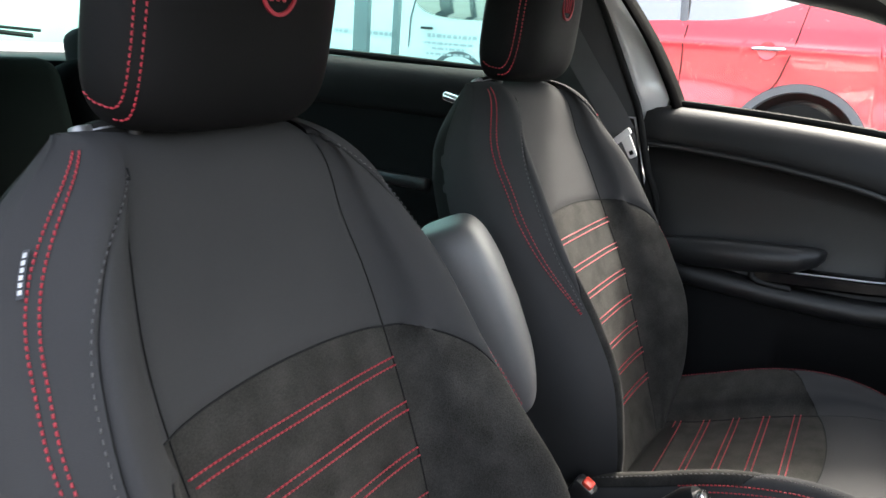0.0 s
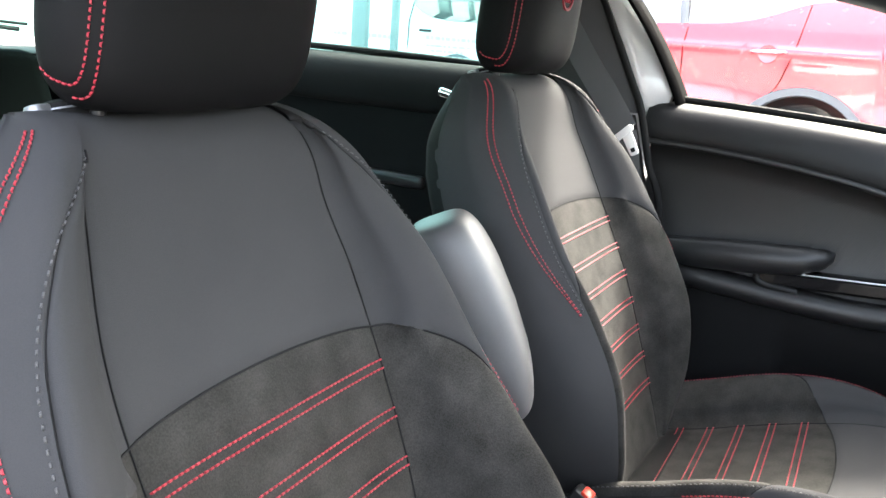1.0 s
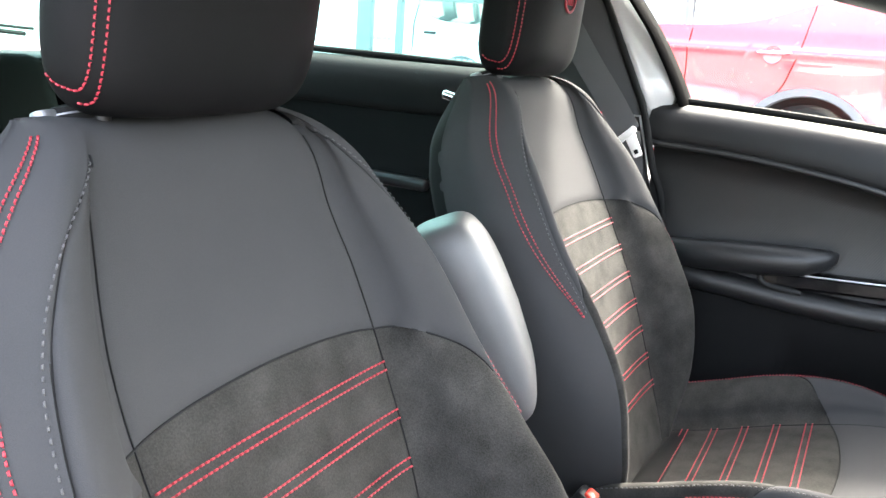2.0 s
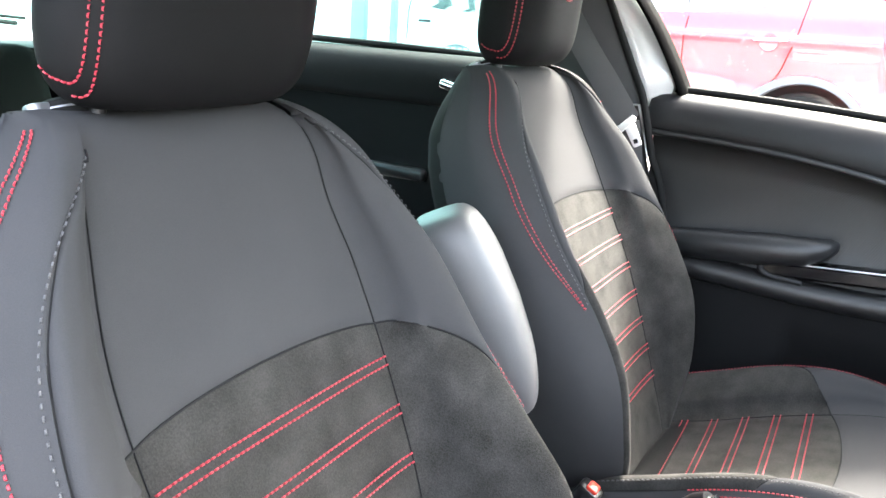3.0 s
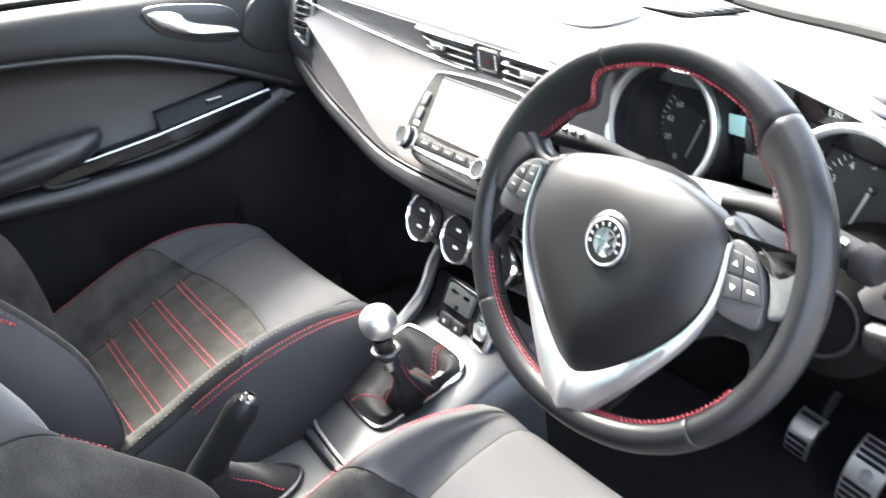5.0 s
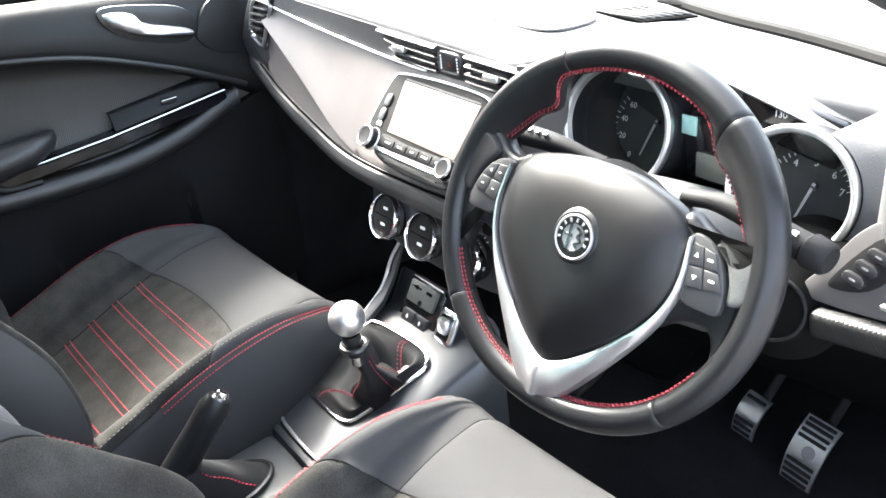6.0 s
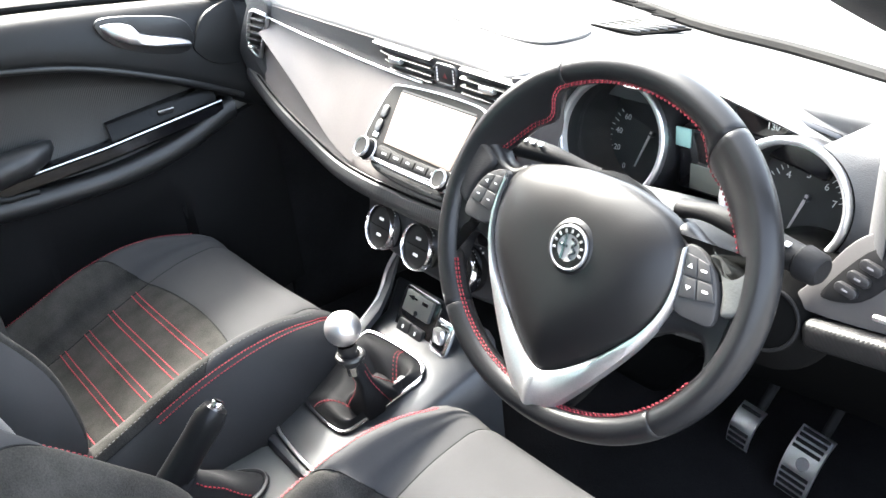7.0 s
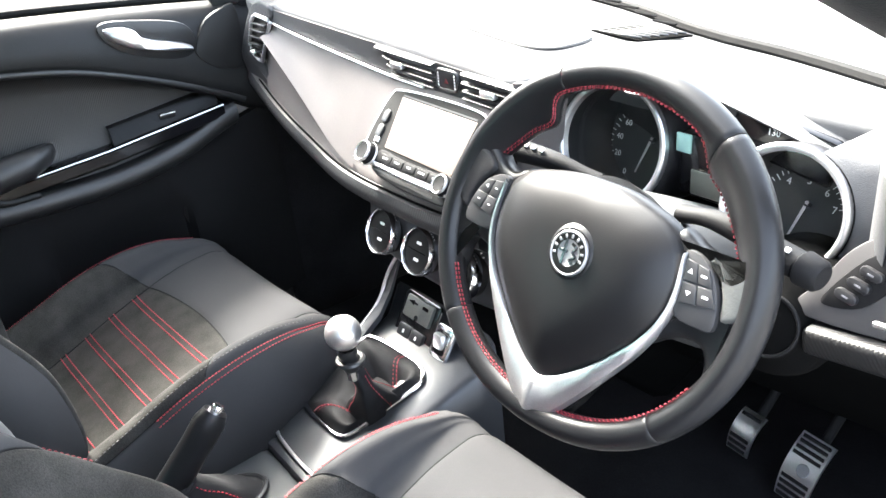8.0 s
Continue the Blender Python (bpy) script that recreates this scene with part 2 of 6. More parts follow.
def tube(points, r, seg=8, closed=False, flat=1.0, up=(0, 0, 1), bm=None):
    """Sweep a round or flattened section along the points. r: one radius or one for each point."""
    b = bmesh.new()
    pts = [Vector(p) for p in points]
    n = len(pts)
    rings = []
    for i, p in enumerate(pts):
        t = (pts[(i + 1) % n] - pts[i - 1]) if closed else (pts[min(i + 1, n - 1)] - pts[max(i - 1, 0)])
        t.normalize()
        side = t.cross(Vector(up))
        if side.length < 1e-4:
            side = t.cross(Vector((1, 0, 0.01)))
        side.normalize()
        top = side.cross(t)
        rr = r[i] if isinstance(r, (list, tuple)) else r
        rings.append([b.verts.new(p + side * (rr * math.cos(2 * math.pi * k / seg)) + top * (rr * flat * math.sin(2 * math.pi * k / seg))) for k in range(seg)])
    pairs = list(zip(rings, rings[1:])) + ([(rings[-1], rings[0])] if closed else [])
    for p, q in pairs:
        for k in range(seg):
            b.faces.new((p[k], p[(k + 1) % seg], q[(k + 1) % seg], q[k]))
    if not closed:
        b.faces.new(rings[0])
        b.faces.new(rings[-1])
    return joined(bm, b)


def sheet(rows, thick=None, bm=None):
    """A mesh over rows of points; thick: a vector by which a second skin lies behind, closed round the rim."""
    b = bmesh.new()
    front = [[b.verts.new(p) for p in row] for row in rows]
    for p, q in zip(front, front[1:]):
        for i in range(len(p) - 1):
            b.faces.new((p[i], p[i + 1], q[i + 1], q[i]))
    if thick is not None:
        t = Vector(thick)
        back = [[b.verts.new(Vector(p) + t) for p in row] for row in rows]
        for p, q in zip(back, back[1:]):
            for i in range(len(p) - 1):
                b.faces.new((p[i], q[i], q[i + 1], p[i + 1]))
        rim = lambda g: g[0] + [r[-1] for r in g[1:]] + g[-1][-2::-1] + [r[0] for r in g[-2:0:-1]]
        a, c = rim(front), rim(back)
        for i in range(len(a)):
            j = (i + 1) % len(a)
            b.faces.new((a[i], c[i], c[j], a[j]))
    return joined(bm, b)


def slab(outline, m, depth, bevel=0.002, seg=2, bm=None, dome=0.0):
    """A plate: the outline in the xy plane of m, thick along its z, with rounded rims."""
    b = bmesh.new()
    f = b.faces.new([b.verts.new((x, y, 0)) for x, y in outline])
    r = bmesh.ops.extrude_face_region(b, geom=[f])
    top = [v for v in r["geom"] if isinstance(v, bmesh.types.BMVert)]
    bmesh.ops.translate(b, vec=(0, 0, depth), verts=top)
    if bevel:
        rims = [e for e in b.edges if all(abs(v.co.z - depth) < 1e-7 for v in e.verts)]
        bmesh.ops.bevel(b, geom=rims, offset=bevel, segments=seg, profile=0.5, affect="EDGES")
    bmesh.ops.transform(b, matrix=m, verts=b.verts)
    return joined(bm, b)


def rounded(w, h, r, n=5, at=(0, 0)):
    """Outline of a rounded rectangle."""
    out = []
    for cx, cy, a0 in ((w / 2 - r, h / 2 - r, 0), (-w / 2 + r, h / 2 - r, 90), (-w / 2 + r, -h / 2 + r, 180), (w / 2 - r, -h / 2 + r, 270)):
        for k in range(n + 1):
            a = radians(a0 + 90 * k / n)
            out.append((at[0] + cx + r * math.cos(a), at[1] + cy + r * math.sin(a)))
    return out


def table(x, rows):
    """Piecewise linear, softened value from (x, value) rows."""
    xs, ys = zip(*rows)
    return float(np.interp(x, xs, ys))


def soft_table(x, rows):
    xs, ys = np.array([r[0] for r in rows], float), np.array([r[1] for r in rows], float)
    k = int(np.clip(np.searchsorted(xs, x) - 1, 0, len(xs) - 2))
    slopes = np.gradient(ys, xs)
    h = xs[k + 1] - xs[k]
    t = min(max((x - xs[k]) / h, 0), 1)
    return float((2 * t ** 3 - 3 * t * t + 1) * ys[k] + (t ** 3 - 2 * t * t + t) * h * slopes[k] + (3 * t * t - 2 * t ** 3) * ys[k + 1] + (t ** 3 - t * t) * h * slopes[k + 1])


def spaced(length, n, fine=(0.0025, 0.006, 0.012)):
    """Parameters 0..1 that crowd towards both ends, for seams."""
    ends = [f / length for f in fine if f / length < 0.3]
    lo, hi = (ends[-1], 1 - ends[-1]) if ends else (0, 1)
    mid = [lo + (hi - lo) * i / n for i in range(n + 1)]
    return [0.0] + ends[:-1] + mid + [1 - e for e in reversed(ends[:-1])] + [1.0]


def padded(fn, us, vs, lu, lv, core, groove=0.0035, width=0.006, bm=None, free=()):
    """An upholstered panel: fn(u, v) over us and vs, sunk along its borders into the seams. free: borders that stay up.
    core(p): a point inside the upholstery near p."""
    rows = []
    for v in vs:
        row = []
        for u in us:
            p = fn(u, v)
            e = 1e-3
            du, dv = fn(min(u + e, 1), v) - fn(max(u - e, 0), v), fn(u, min(v + e, 1)) - fn(u, max(v - e, 0))
            n = du.cross(dv)
            if n.length > 1e-12:
                n.normalize()
            if n.dot(p - core(p)) < 0:
                n = -n
            d = min([9.0] + [x for x, k in ((u * lu, "u0"), ((1 - u) * lu, "u1"), (v * lv, "v0"), ((1 - v) * lv, "v1")) if k not in free])
            row.append(p - n * groove * math.exp(-(d / width) ** 1.3))
        rows.append(row)
    return sheet(rows, None, bm)


def stitched(points, normals, length=0.0042, gap=0.0022, wide=0.0009, bm=None):
    """Short threads along a line."""
    b = bmesh.new()
    pts = [Vector(p) for p in points]
    dist = [0.0]
    for p, q in zip(pts, pts[1:]):
        dist.append(dist[-1] + (q - p).length)
    def at(d):
        k = min(max(int(np.searchsorted(dist, d)) - 1, 0), len(pts) - 2)
        t = (d - dist[k]) / max(dist[k + 1] - dist[k], 1e-9)
        return pts[k].lerp(pts[k + 1], t), Vector(normals[k]).lerp(Vector(normals[k + 1]), t).normalized()
    d = 0.0
    while d + length < dist[-1]:
        (p, n), (q, n2) = at(d), at(d + length)
        t = (q - p).normalized()
        s = t.cross(n).normalized() * wide
        mid = (p + q) / 2 + n * 0.0011
        ring = []
        for c, k in ((p - n * 0.0006, 0.5), (mid - t * length * 0.3, 1.0), (mid + t * length * 0.3, 1.0), (q - n * 0.0006, 0.5)):
            ring.append([b.verts.new(c + s * k), b.verts.new(c + n * 0.0007 * k), b.verts.new(c - s * k)])
        for x, y in zip(ring, ring[1:]):
            b.faces.new((x[0], x[1], y[1], y[0]))
            b.faces.new((x[1], x[2], y[2], y[1]))
        d += length + gap
    return joined(bm, b)
# ---- ground and car shell ----
GROUND = 0.20
b = bmesh.new()
bmesh.ops.create_grid(b, x_segments=40, y_segments=40, size=60)
bmesh.ops.translate(b, vec=(0, 0, GROUND), verts=b.verts)
structure("ground", b, ASPHALT, "grey worn concrete of a parking yard", "ground")

structure("floor", rbox((1.36, 2.6, 0.04), (0.02, -0.1, 0.31), 0.01), CARPET, "black carpeted car floor", "floor")
structure("wall_front", rbox((1.4, 0.03, 0.62), (0.02, 1.15, 0.62), 0.01), CARPET, "black bulkhead ahead of the footwells", "bulkhead")
# Front 8 cm run past the windscreen head, unseen, added to shade the driver.
structure("ceiling", sheet([[Vector((x, y, 1.40 - 0.10 * ((x - 0.02) / 0.62) ** 4 - 0.05 * max(0, (y - 0.0) / 0.25) ** 2 - 0.05 * max(0, (-1.0 - y) / 0.5) ** 2))
           for x in np.linspace(-0.58, 0.62, 17)] for y in np.linspace(-1.5, 0.30, 21)], (0, 0, 0.04)), LINING, "pale cloth roof lining of the car, lengthened in front to block sun", "ceiling")


def post(name, points, radii, mat, label, flat=1.0, up=(0, 0, 1)):
    return structure(name, tube(smooth_path(points, 6), radii if not isinstance(radii, (list, tuple)) else [float(np.interp(i, np.linspace(0, (len(points) - 1) * 6, len(radii)), radii)) for i in range((len(points) - 1) * 6 + 1)], 14, False, flat, up), mat, label, "pillar")


# driver's windscreen pillar and roof rail, then the far side
post("pillar_front_right", [(0.79, 1.0, 0.93), (0.715, 0.65, 1.10), (0.672, 0.45, 1.200), (0.655, 0.33, 1.262), (0.63, 0.17, 1.335), (0.60, 0.02, 1.385), (0.585, -0.3, 1.41), (0.58, -0.8, 1.38)], 0.05, PLASTIC, "dark trimmed windscreen pillar beside the driver", 0.9)
post("pillar_front_left", [(-0.73, 1.0, 0.99), (-0.69, 0.78, 1.09), (-0.63, 0.42, 1.235), (-0.59, 0.18, 1.315), (-0.57, -0.3, 1.37), (-0.56, -0.9, 1.36)], 0.055, PILLAR_DARK, "dark grey windscreen pillar", 0.9)
structure("kick_panel_left", rbox((.04, .62, .80), (-.735, .93, .66), .01), CARPET, "black carpeted footwell side", "footwell side")
structure("kick_panel_right", rbox((.04, .45, .80), (.77, .97, .62), .01), CARPET, "black carpeted footwell side", "footwell side")
structure("sill_left", rbox((.09, 1.7, .26), (-.77, .35, .31), .03, 3), PLASTIC, "black plastic sill of the passenger side", "sill")
structure("pillar_middle_right", tube(smooth_path([(.715, -.33, .35), (.72, -.34, .8), (.71, -.37, 1.08), (.66, -.42, 1.25), (.60, -.46, 1.37)], 6), .075, 14, False, .45, (1, 0, 0)), PLASTIC, "black middle pillar beside the driver's seat", "pillar")
structure("wall_right_middle", rbox((.05, .32, .80), (.80, -.46, .68), .02), SHELL, "black rear door trim behind the driver", "door trim")
structure("sill_right", rbox((0.10, 1.7, 0.14), (0.72, -0.05, 0.37), 0.03, 3), PLASTIC, "black plastic door sill", "sill")
structure("wall_left", rbox((0.05, 2.75, 0.60), (-0.83, -0.1, 0.60), 0.02), BODY, "silver painted car flank", "body side")
structure("wall_right_rear", rbox((0.05, 0.95, 0.80), (0.80, -1.05, 0.68), 0.02), BODY, "silver painted rear flank", "body side")
structure("wall_rear", rbox((1.5, 0.06, 0.72), (0.02, -1.75, 0.70), 0.02), PLASTIC, "black lining of the tailgate", "tailgate")

# middle pillar of the passenger side: trim, painted frame, seals and window channel
def strip(name, rows, mat, label, category, thick=(-.02, 0, 0)):
    """Pillar piece from rows (z, y of the rear edge, y of the front edge, x of each)."""
    zs = np.linspace(rows[0][0], rows[-1][0], 34)
    col = lambda i: [(r[0], r[i]) for r in rows]
    out = []
    for z in zs:
        y0, y1, x0, x1 = (soft_table(z, col(i)) for i in (1, 2, 3, 4))
        out.append([Vector((x0 + (x1 - x0) * k + .010 * math.sin(math.pi * k), y0 + (y1 - y0) * k, z)) for k in (0, .04, .12, .3, .5, .7, .88, .96, 1)])
    return structure(name, sheet(out, thick), mat, label, category)


strip("pillar_middle_left", [(.35, -.29, -.085, -.63, -.66), (.80, -.29, -.098, -.63, -.66), (.96, -.29, -.140, -.63, -.66), (1.052, -.29, -.168, -.63, -.66)], PLASTIC, "black lower middle pillar trim", "pillar")
strip("pillar_middle_left_upper", [(1.056, -.31, -.158, -.63, -.672), (1.113, -.33, -.182, -.625, -.668), (1.204, -.36, -.226, -.615, -.66), (1.27, -.385, -.258, -.605, -.652), (1.40, -.43, -.32, -.58, -.62)], PILLAR_DARK, "dark grey upper middle pillar trim", "pillar")
strip("door_frame_left", [(.40, -.24, -.16, -.715, -.73), (.86, -.23, -.16, -.715, -.73), (1.0, -.22, -.150, -.715, -.73), (1.060, -.20, -.128, -.70, -.727), (1.086, -.190, -.114, -.69, -.72), (1.15, -.21, -.140, -.688, -.715), (1.21, -.245, -.172, -.682, -.708), (1.27, -.29, -.210, -.672, -.70), (1.40, -.36, -.30, -.64, -.67)], BODY, "pale silver painted door frame", "door frame")
way = [(-.668, -.125, .96), (-.668, -.155, 1.063), (-.665, -.178, 1.113), (-.658, -.222, 1.204), (-.650, -.254, 1.27), (-.62, -.32, 1.39)]
structure("door_seal_left", tube(smooth_path([(-.668, -.03, .42), (-.668, -.09, .855)] + way, 6), .007, 10), RUBBER, "black rubber door seal", "seal")
strip("window_channel_left", [(1.05, -.098, -.082, -.728, -.742), (1.092, -.111, -.095, -.712, -.727), (1.149, -.137, -.121, -.694, -.709), (1.21, -.170, -.154, -.672, -.687), (1.272, -.212, -.196, -.650, -.665), (1.40, -.30, -.284, -.61, -.625)], NEAR_BLACK, "black window channel", "seal", (-.035, 0, 0))


def pane(name, corners, mat, label):
    b = sheet([[Vector(corners[0]).lerp(Vector(corners[1]), i / 4) .lerp(Vector(corners[3]).lerp(Vector(corners[2]), i / 4), j / 4) for i in range(5)] for j in range(5)], (-0.002, 0.003, 0.0))
    ob = structure(name, b, mat, label, "window")
    ob.visible_shadow = False
    return ob


pane("window_front_left", [(-0.76, -0.11, 1.06), (-0.76, 0.62, 1.02), (-0.64, 0.28, 1.30), (-0.64, -0.29, 1.37)], GLASS_FRONT, "clear passenger door window")
pane("window_rear_left", [(-0.76, -1.52, 1.12), (-0.76, -0.36, 1.09), (-0.63, -0.42, 1.36), (-0.62, -1.4, 1.34)], GLASS_REAR, "green tinted rear door window")
pane("window_rear_right", [(.78, -1.25, 1.08), (.76, -.40, 1.08), (.66, -.46, 1.36), (.65, -1.1, 1.34)], GLASS_REAR, "green tinted rear door window")
pane("window_back", [(-0.55, -1.66, 1.09), (0.6, -1.66, 1.09), (0.5, -1.35, 1.36), (-0.46, -1.35, 1.36)], GLASS_REAR, "green tinted tailgate window")
pane("windscreen", [(-0.70, 1.16, 1.0), (0.74, 1.16, 1.0), (0.60, 0.22, 1.37), (-0.56, 0.22, 1.37)], GLASS_FRONT, "clear windscreen")
structure("pillar_rear_left", tube(smooth_path([(-0.72, -1.56, 1.08), (-0.68, -1.54, 1.2), (-0.58, -1.46, 1.37)], 5), 0.07, 12, False, 0.5, (1, 0, 0)), PLASTIC, "black rear pillar trim", "pillar")
structure("pillar_rear_right", tube(smooth_path([(0.76, -1.30, 1.08), (0.72, -1.34, 1.2), (0.62, -1.36, 1.37)], 5), 0.07, 12, False, 0.5, (1, 0, 0)), SHELL, "black rear pillar trim", "pillar")
b = sheet([[Vector((x, 1.5 + 0.9 * k, 0.99 - 0.03 * k - 0.05 * k * k - 0.05 * ((x - 0.02) / 0.75) ** 2)) for x in np.linspace(-0.75, 0.79, 15)] for k in np.linspace(0, 1, 8)], (0, 0, -0.03))
structure("bonnet", b, BODY, "silver painted bonnet", "bonnet")

# ---- seats ----
HW = [(-.11, .130), (-.07, .180), (-.03, .215), (.04, .248), (.12, .266), (.2, .270), (.3, .270), (.4, .256), (.45, .240), (.50, .210), (.54, .176), (.575, .140)]
CREST = [(-.11, .105), (-.06, .155), (0, .190), (.1, .207), (.2, .213), (.3, .222), (.4, .206), (.48, .172), (.56, .124)]
PUSH = [(-.11, .0), (-.06, .030), (0, .066), (.05, .080), (.1, .084), (.2, .068), (.3, .055), (.4, .045), (.48, .027), (.56, .013)]
SEAM = [(-.11, .090), (-.06, .120), (0, .133), (.1, .136), (.2, .142), (.3, .151), (.4, .149), (.48, .135), (.56, .130)]
BOW = [(-.11, 0), (0, 0), (.1, .005), (.2, .006), (.3, -.003), (.4, -.010), (.48, -.012), (.56, .002)]


def cross(ctrl, u):
    """Catmull-Rom over mirrored control points; u is the index, negative on the other side."""
    sgn = -1 if u < 0 else 1
    a = min(abs(u), len(ctrl) - 1 - 1e-6)
    k = int(a)
    t = a - k
    get = lambda i: Vector((-ctrl[-i][0], ctrl[-i][1])) if i < 0 else Vector(ctrl[min(i, len(ctrl) - 1)])
    p0, p1, p2, p3 = get(k - 1), get(k), get(k + 1), get(k + 2)
    p = 0.5 * ((2 * p1) + (p2 - p0) * t + (2 * p0 - 5 * p1 + 4 * p2 - p3) * t * t + (3 * p1 - p0 - 3 * p2 + p3) * t ** 3)
    return sgn * p.x, p.y


def back_point(u, s, bulge):
    """Backrest surface in its own frame: x across, y out of the front, z up along it."""
    hw, c, p, m = (soft_table(s, r) for r in (HW, CREST, PUSH, SEAM))
    p += bulge[0] * math.exp(-((s - bulge[1]) / .13) ** 2)
    ctrl = [(0, -.007), (m, 0), (m + (c - m) * .55, p * .55 + .004), (c, p), (c + .020, p - .004), (hw, p - .048), (hw + .004, -.045), (hw - .010, -.100), (hw - .07, -.125), (0.0, -.130)]
    x, y = cross(ctrl, u)
    y += soft_table(s, BOW)
    t = max(0.0, (s - .485) / .090)
    k = math.sqrt(max(0.0, 1 - t * t))
    return x * (1 - .10 * t * t), -.075 + (y + .075) * k, s


CUSH_Z = [(-.10, .513), (-.04, .528), (.05, .551), (.15, .584), (.25, .612), (.30, .623), (.36, .628)]
CUSH_H = [(-.10, 1.0), (-.04, 1.2), (.05, 1.42), (.1, 1.48), (.18, 1.42), (.25, 1.16), (.31, .74), (.37, .28), (.43, .05), (.58, 0)]


def cushion_point(u, q):
    """Seat cushion surface; q runs along the middle from the back to the front edge and down."""
    h = soft_table(min(q, .58), CUSH_H)
    w = 1 - .10 * max(0, (q - .19) / .25) ** 2 if q < .44 else .90 - .12 * (q - .44)
    m = .136 + .040 * min(max(q, 0) / .4, 1)
    ctrl = [(0, -.005), (m, 0), (m + .03, .024 * h), (.212, .044 * h), (.234, .038 * h - .004), (.258, -.012), (.266, -.065), (.258, -.135)]
    x, dz = cross(ctrl, u)
    if q < .36:
        y, z = q, soft_table(q, CUSH_Z)
    else:
        a = min((q - .36) / .055, math.pi / 2 + .25)
        y, z = .36 + .055 * math.sin(a), .628 - .055 * (1 - math.cos(a))
        rest = max(0, q - .36 - .055 * (math.pi / 2 + .25))
        y, z = y - rest * .25, z - rest * .97
    return x * w, y, z + dz


def car_seat(label, at, low, dz_cushion, recline, yaw, bulge, group, group_tag=False):
    seat = thing("car_seat", label, "car seat", (at[0], at[1] + .12, GROUND + .13), group)
    tilt = Matrix.Rotation(radians(recline), 4, "X")
    turn = Matrix.Translation((at[0], at[1] + .12, 0)) @ Matrix.Rotation(radians(yaw), 4, "Z") @ Matrix.Translation((-at[0], -at[1] - .12, 0))
    place = turn @ Matrix.Translation((at[0], at[1] + .032, .58 + at[2])) @ tilt

    spin = Matrix.Translation((low[0], low[1] + .12, 0)) @ Matrix.Rotation(radians(yaw), 4, "Z") @ Matrix.Translation((-low[0], -low[1] - .12, 0))

    def bp(u, s):
        return place @ Vector(back_point(u, s, bulge))

    def cp(u, q):
        x, y, z = cushion_point(u, q)
        return spin @ Vector((low[0] + x, low[1] + y, z + dz_cushion))

    def back_core(p):
        q = place.inverted() @ p
        return place @ Vector((q.x * .6, -.09, min(q.z, .5)))

    def cushion_core(p):
        return Vector((low[0] + (p.x - low[0]) * .6, min(p.y, low[1] + .27), p.z - .09))

    def normal(fn, u, v):
        du, dv = fn(u + .01, v) - fn(u - .01, v), fn(u, v + .002) - fn(u, v - .002)
        n = du.cross(dv).normalized()
        p = fn(u, v)
        return n if n.dot(p - (back_core if fn is bp else cushion_core)(p)) > 0 else -n

    def arc(u):
        a = abs(u)
        if a <= 1:
            return .350 - .013 * a * a
        return .337 - .012 * (a - 1) - .0075 * (a - 1) ** 2

    def leaf(u):
        """Upper border of the bolster, which runs to a point at the shoulder."""
        return .548 - .150 * (1 - math.sqrt(max(0, 1 - min(1, max(0, (abs(u) - 1) / 3)) ** 1.6)))

    def piece(name, fn, u0, u1, v0, v1, mat, lu, lv, parent, nu=14, nv=20, free=(), label="", groove=.0035):
        f = lambda a, c: fn(u0 + (u1 - u0) * a, v0(u0 + (u1 - u0) * a) + (v1(u0 + (u1 - u0) * a) - v0(u0 + (u1 - u0) * a)) * c)
        return part(name, padded(f, spaced(lu, nu), spaced(lv, nv), lu, lv, back_core if fn is bp else cushion_core, groove, .006, None, free), mat, parent, label, 1.2)

    con = lambda v: (lambda u: v)
    back = part("backrest", sheet([[bp(u, s) for u in list(np.linspace(6.6, 9, 8)) + list(np.linspace(-8.7, -6.6, 7))] for s in list(np.linspace(-.11, .485, 17)) + list(np.linspace(.495, .5748, 10))]), SHELL, seat, "black cloth backrest shell", 1.2)
    piece("centre_panel", bp, -1, 1, arc, con(.5745), CLOTH, .26, .24, back, 14, 22, ("v1",), "grey neoprene panel")
    piece("insert", bp, -1, 1, con(-.10), arc, SUEDE, .26, .40, back, 16, 26, (), "dark suede insert with red double stripes")
    for sg in (-1, 1):
        piece("bolster", bp, sg, 4 * sg, arc, leaf, CLOTH, .12, .16, back, 14, 20)
        piece("shoulder", bp, sg, 4 * sg, leaf, con(.5745), CLOTH, .12, .12, back, 14, 16, ("v1", "u1", "u0"), "", .0022)
        piece("lower_bolster", bp, sg, 4 * sg, con(-.11), arc, SUEDE, .13, .36, back, 14, 20)
        piece("side_panel", bp, 4 * sg, 6.8 * sg, con(-.11), con(.5745), CLOTH, .16, .64, back, 12, 30, ("v1", "u0"))
        part("shoulder_lining", sheet([[bp(u * sg, s) - normal(bp, u * sg, s) * .0005 for u in np.linspace(3.97, 4.4, 9)] for s in np.linspace(.415, .572, 60)]), CLOTH, back)
        for du in (0.0, .14):
            ss = np.linspace(.215, .556, 96)
            sweep = .45 + du if sg > 0 else .95 + du
            line = [(((4.58 if sg > 0 else 4.46) + du - sweep * max(0, (.37 - s) / .18) ** 1.4 - (.25 if sg > 0 else .2) * max(0, (s - .42) / .136) ** 1.6) * sg, s) for s in ss]
            part("stitching", stitched([bp(u, s) for u, s in line], [normal(bp, u, s) for u, s in line], .0040, .0014, .0009), RED_THREAD, back, "red stitching")
        line = [(4.12 * sg, s) for s in np.linspace(.22, .396, 40)] + [((u + .10) * sg, leaf(u) + .003) for u in np.linspace(3.98, 1.5, 40)]
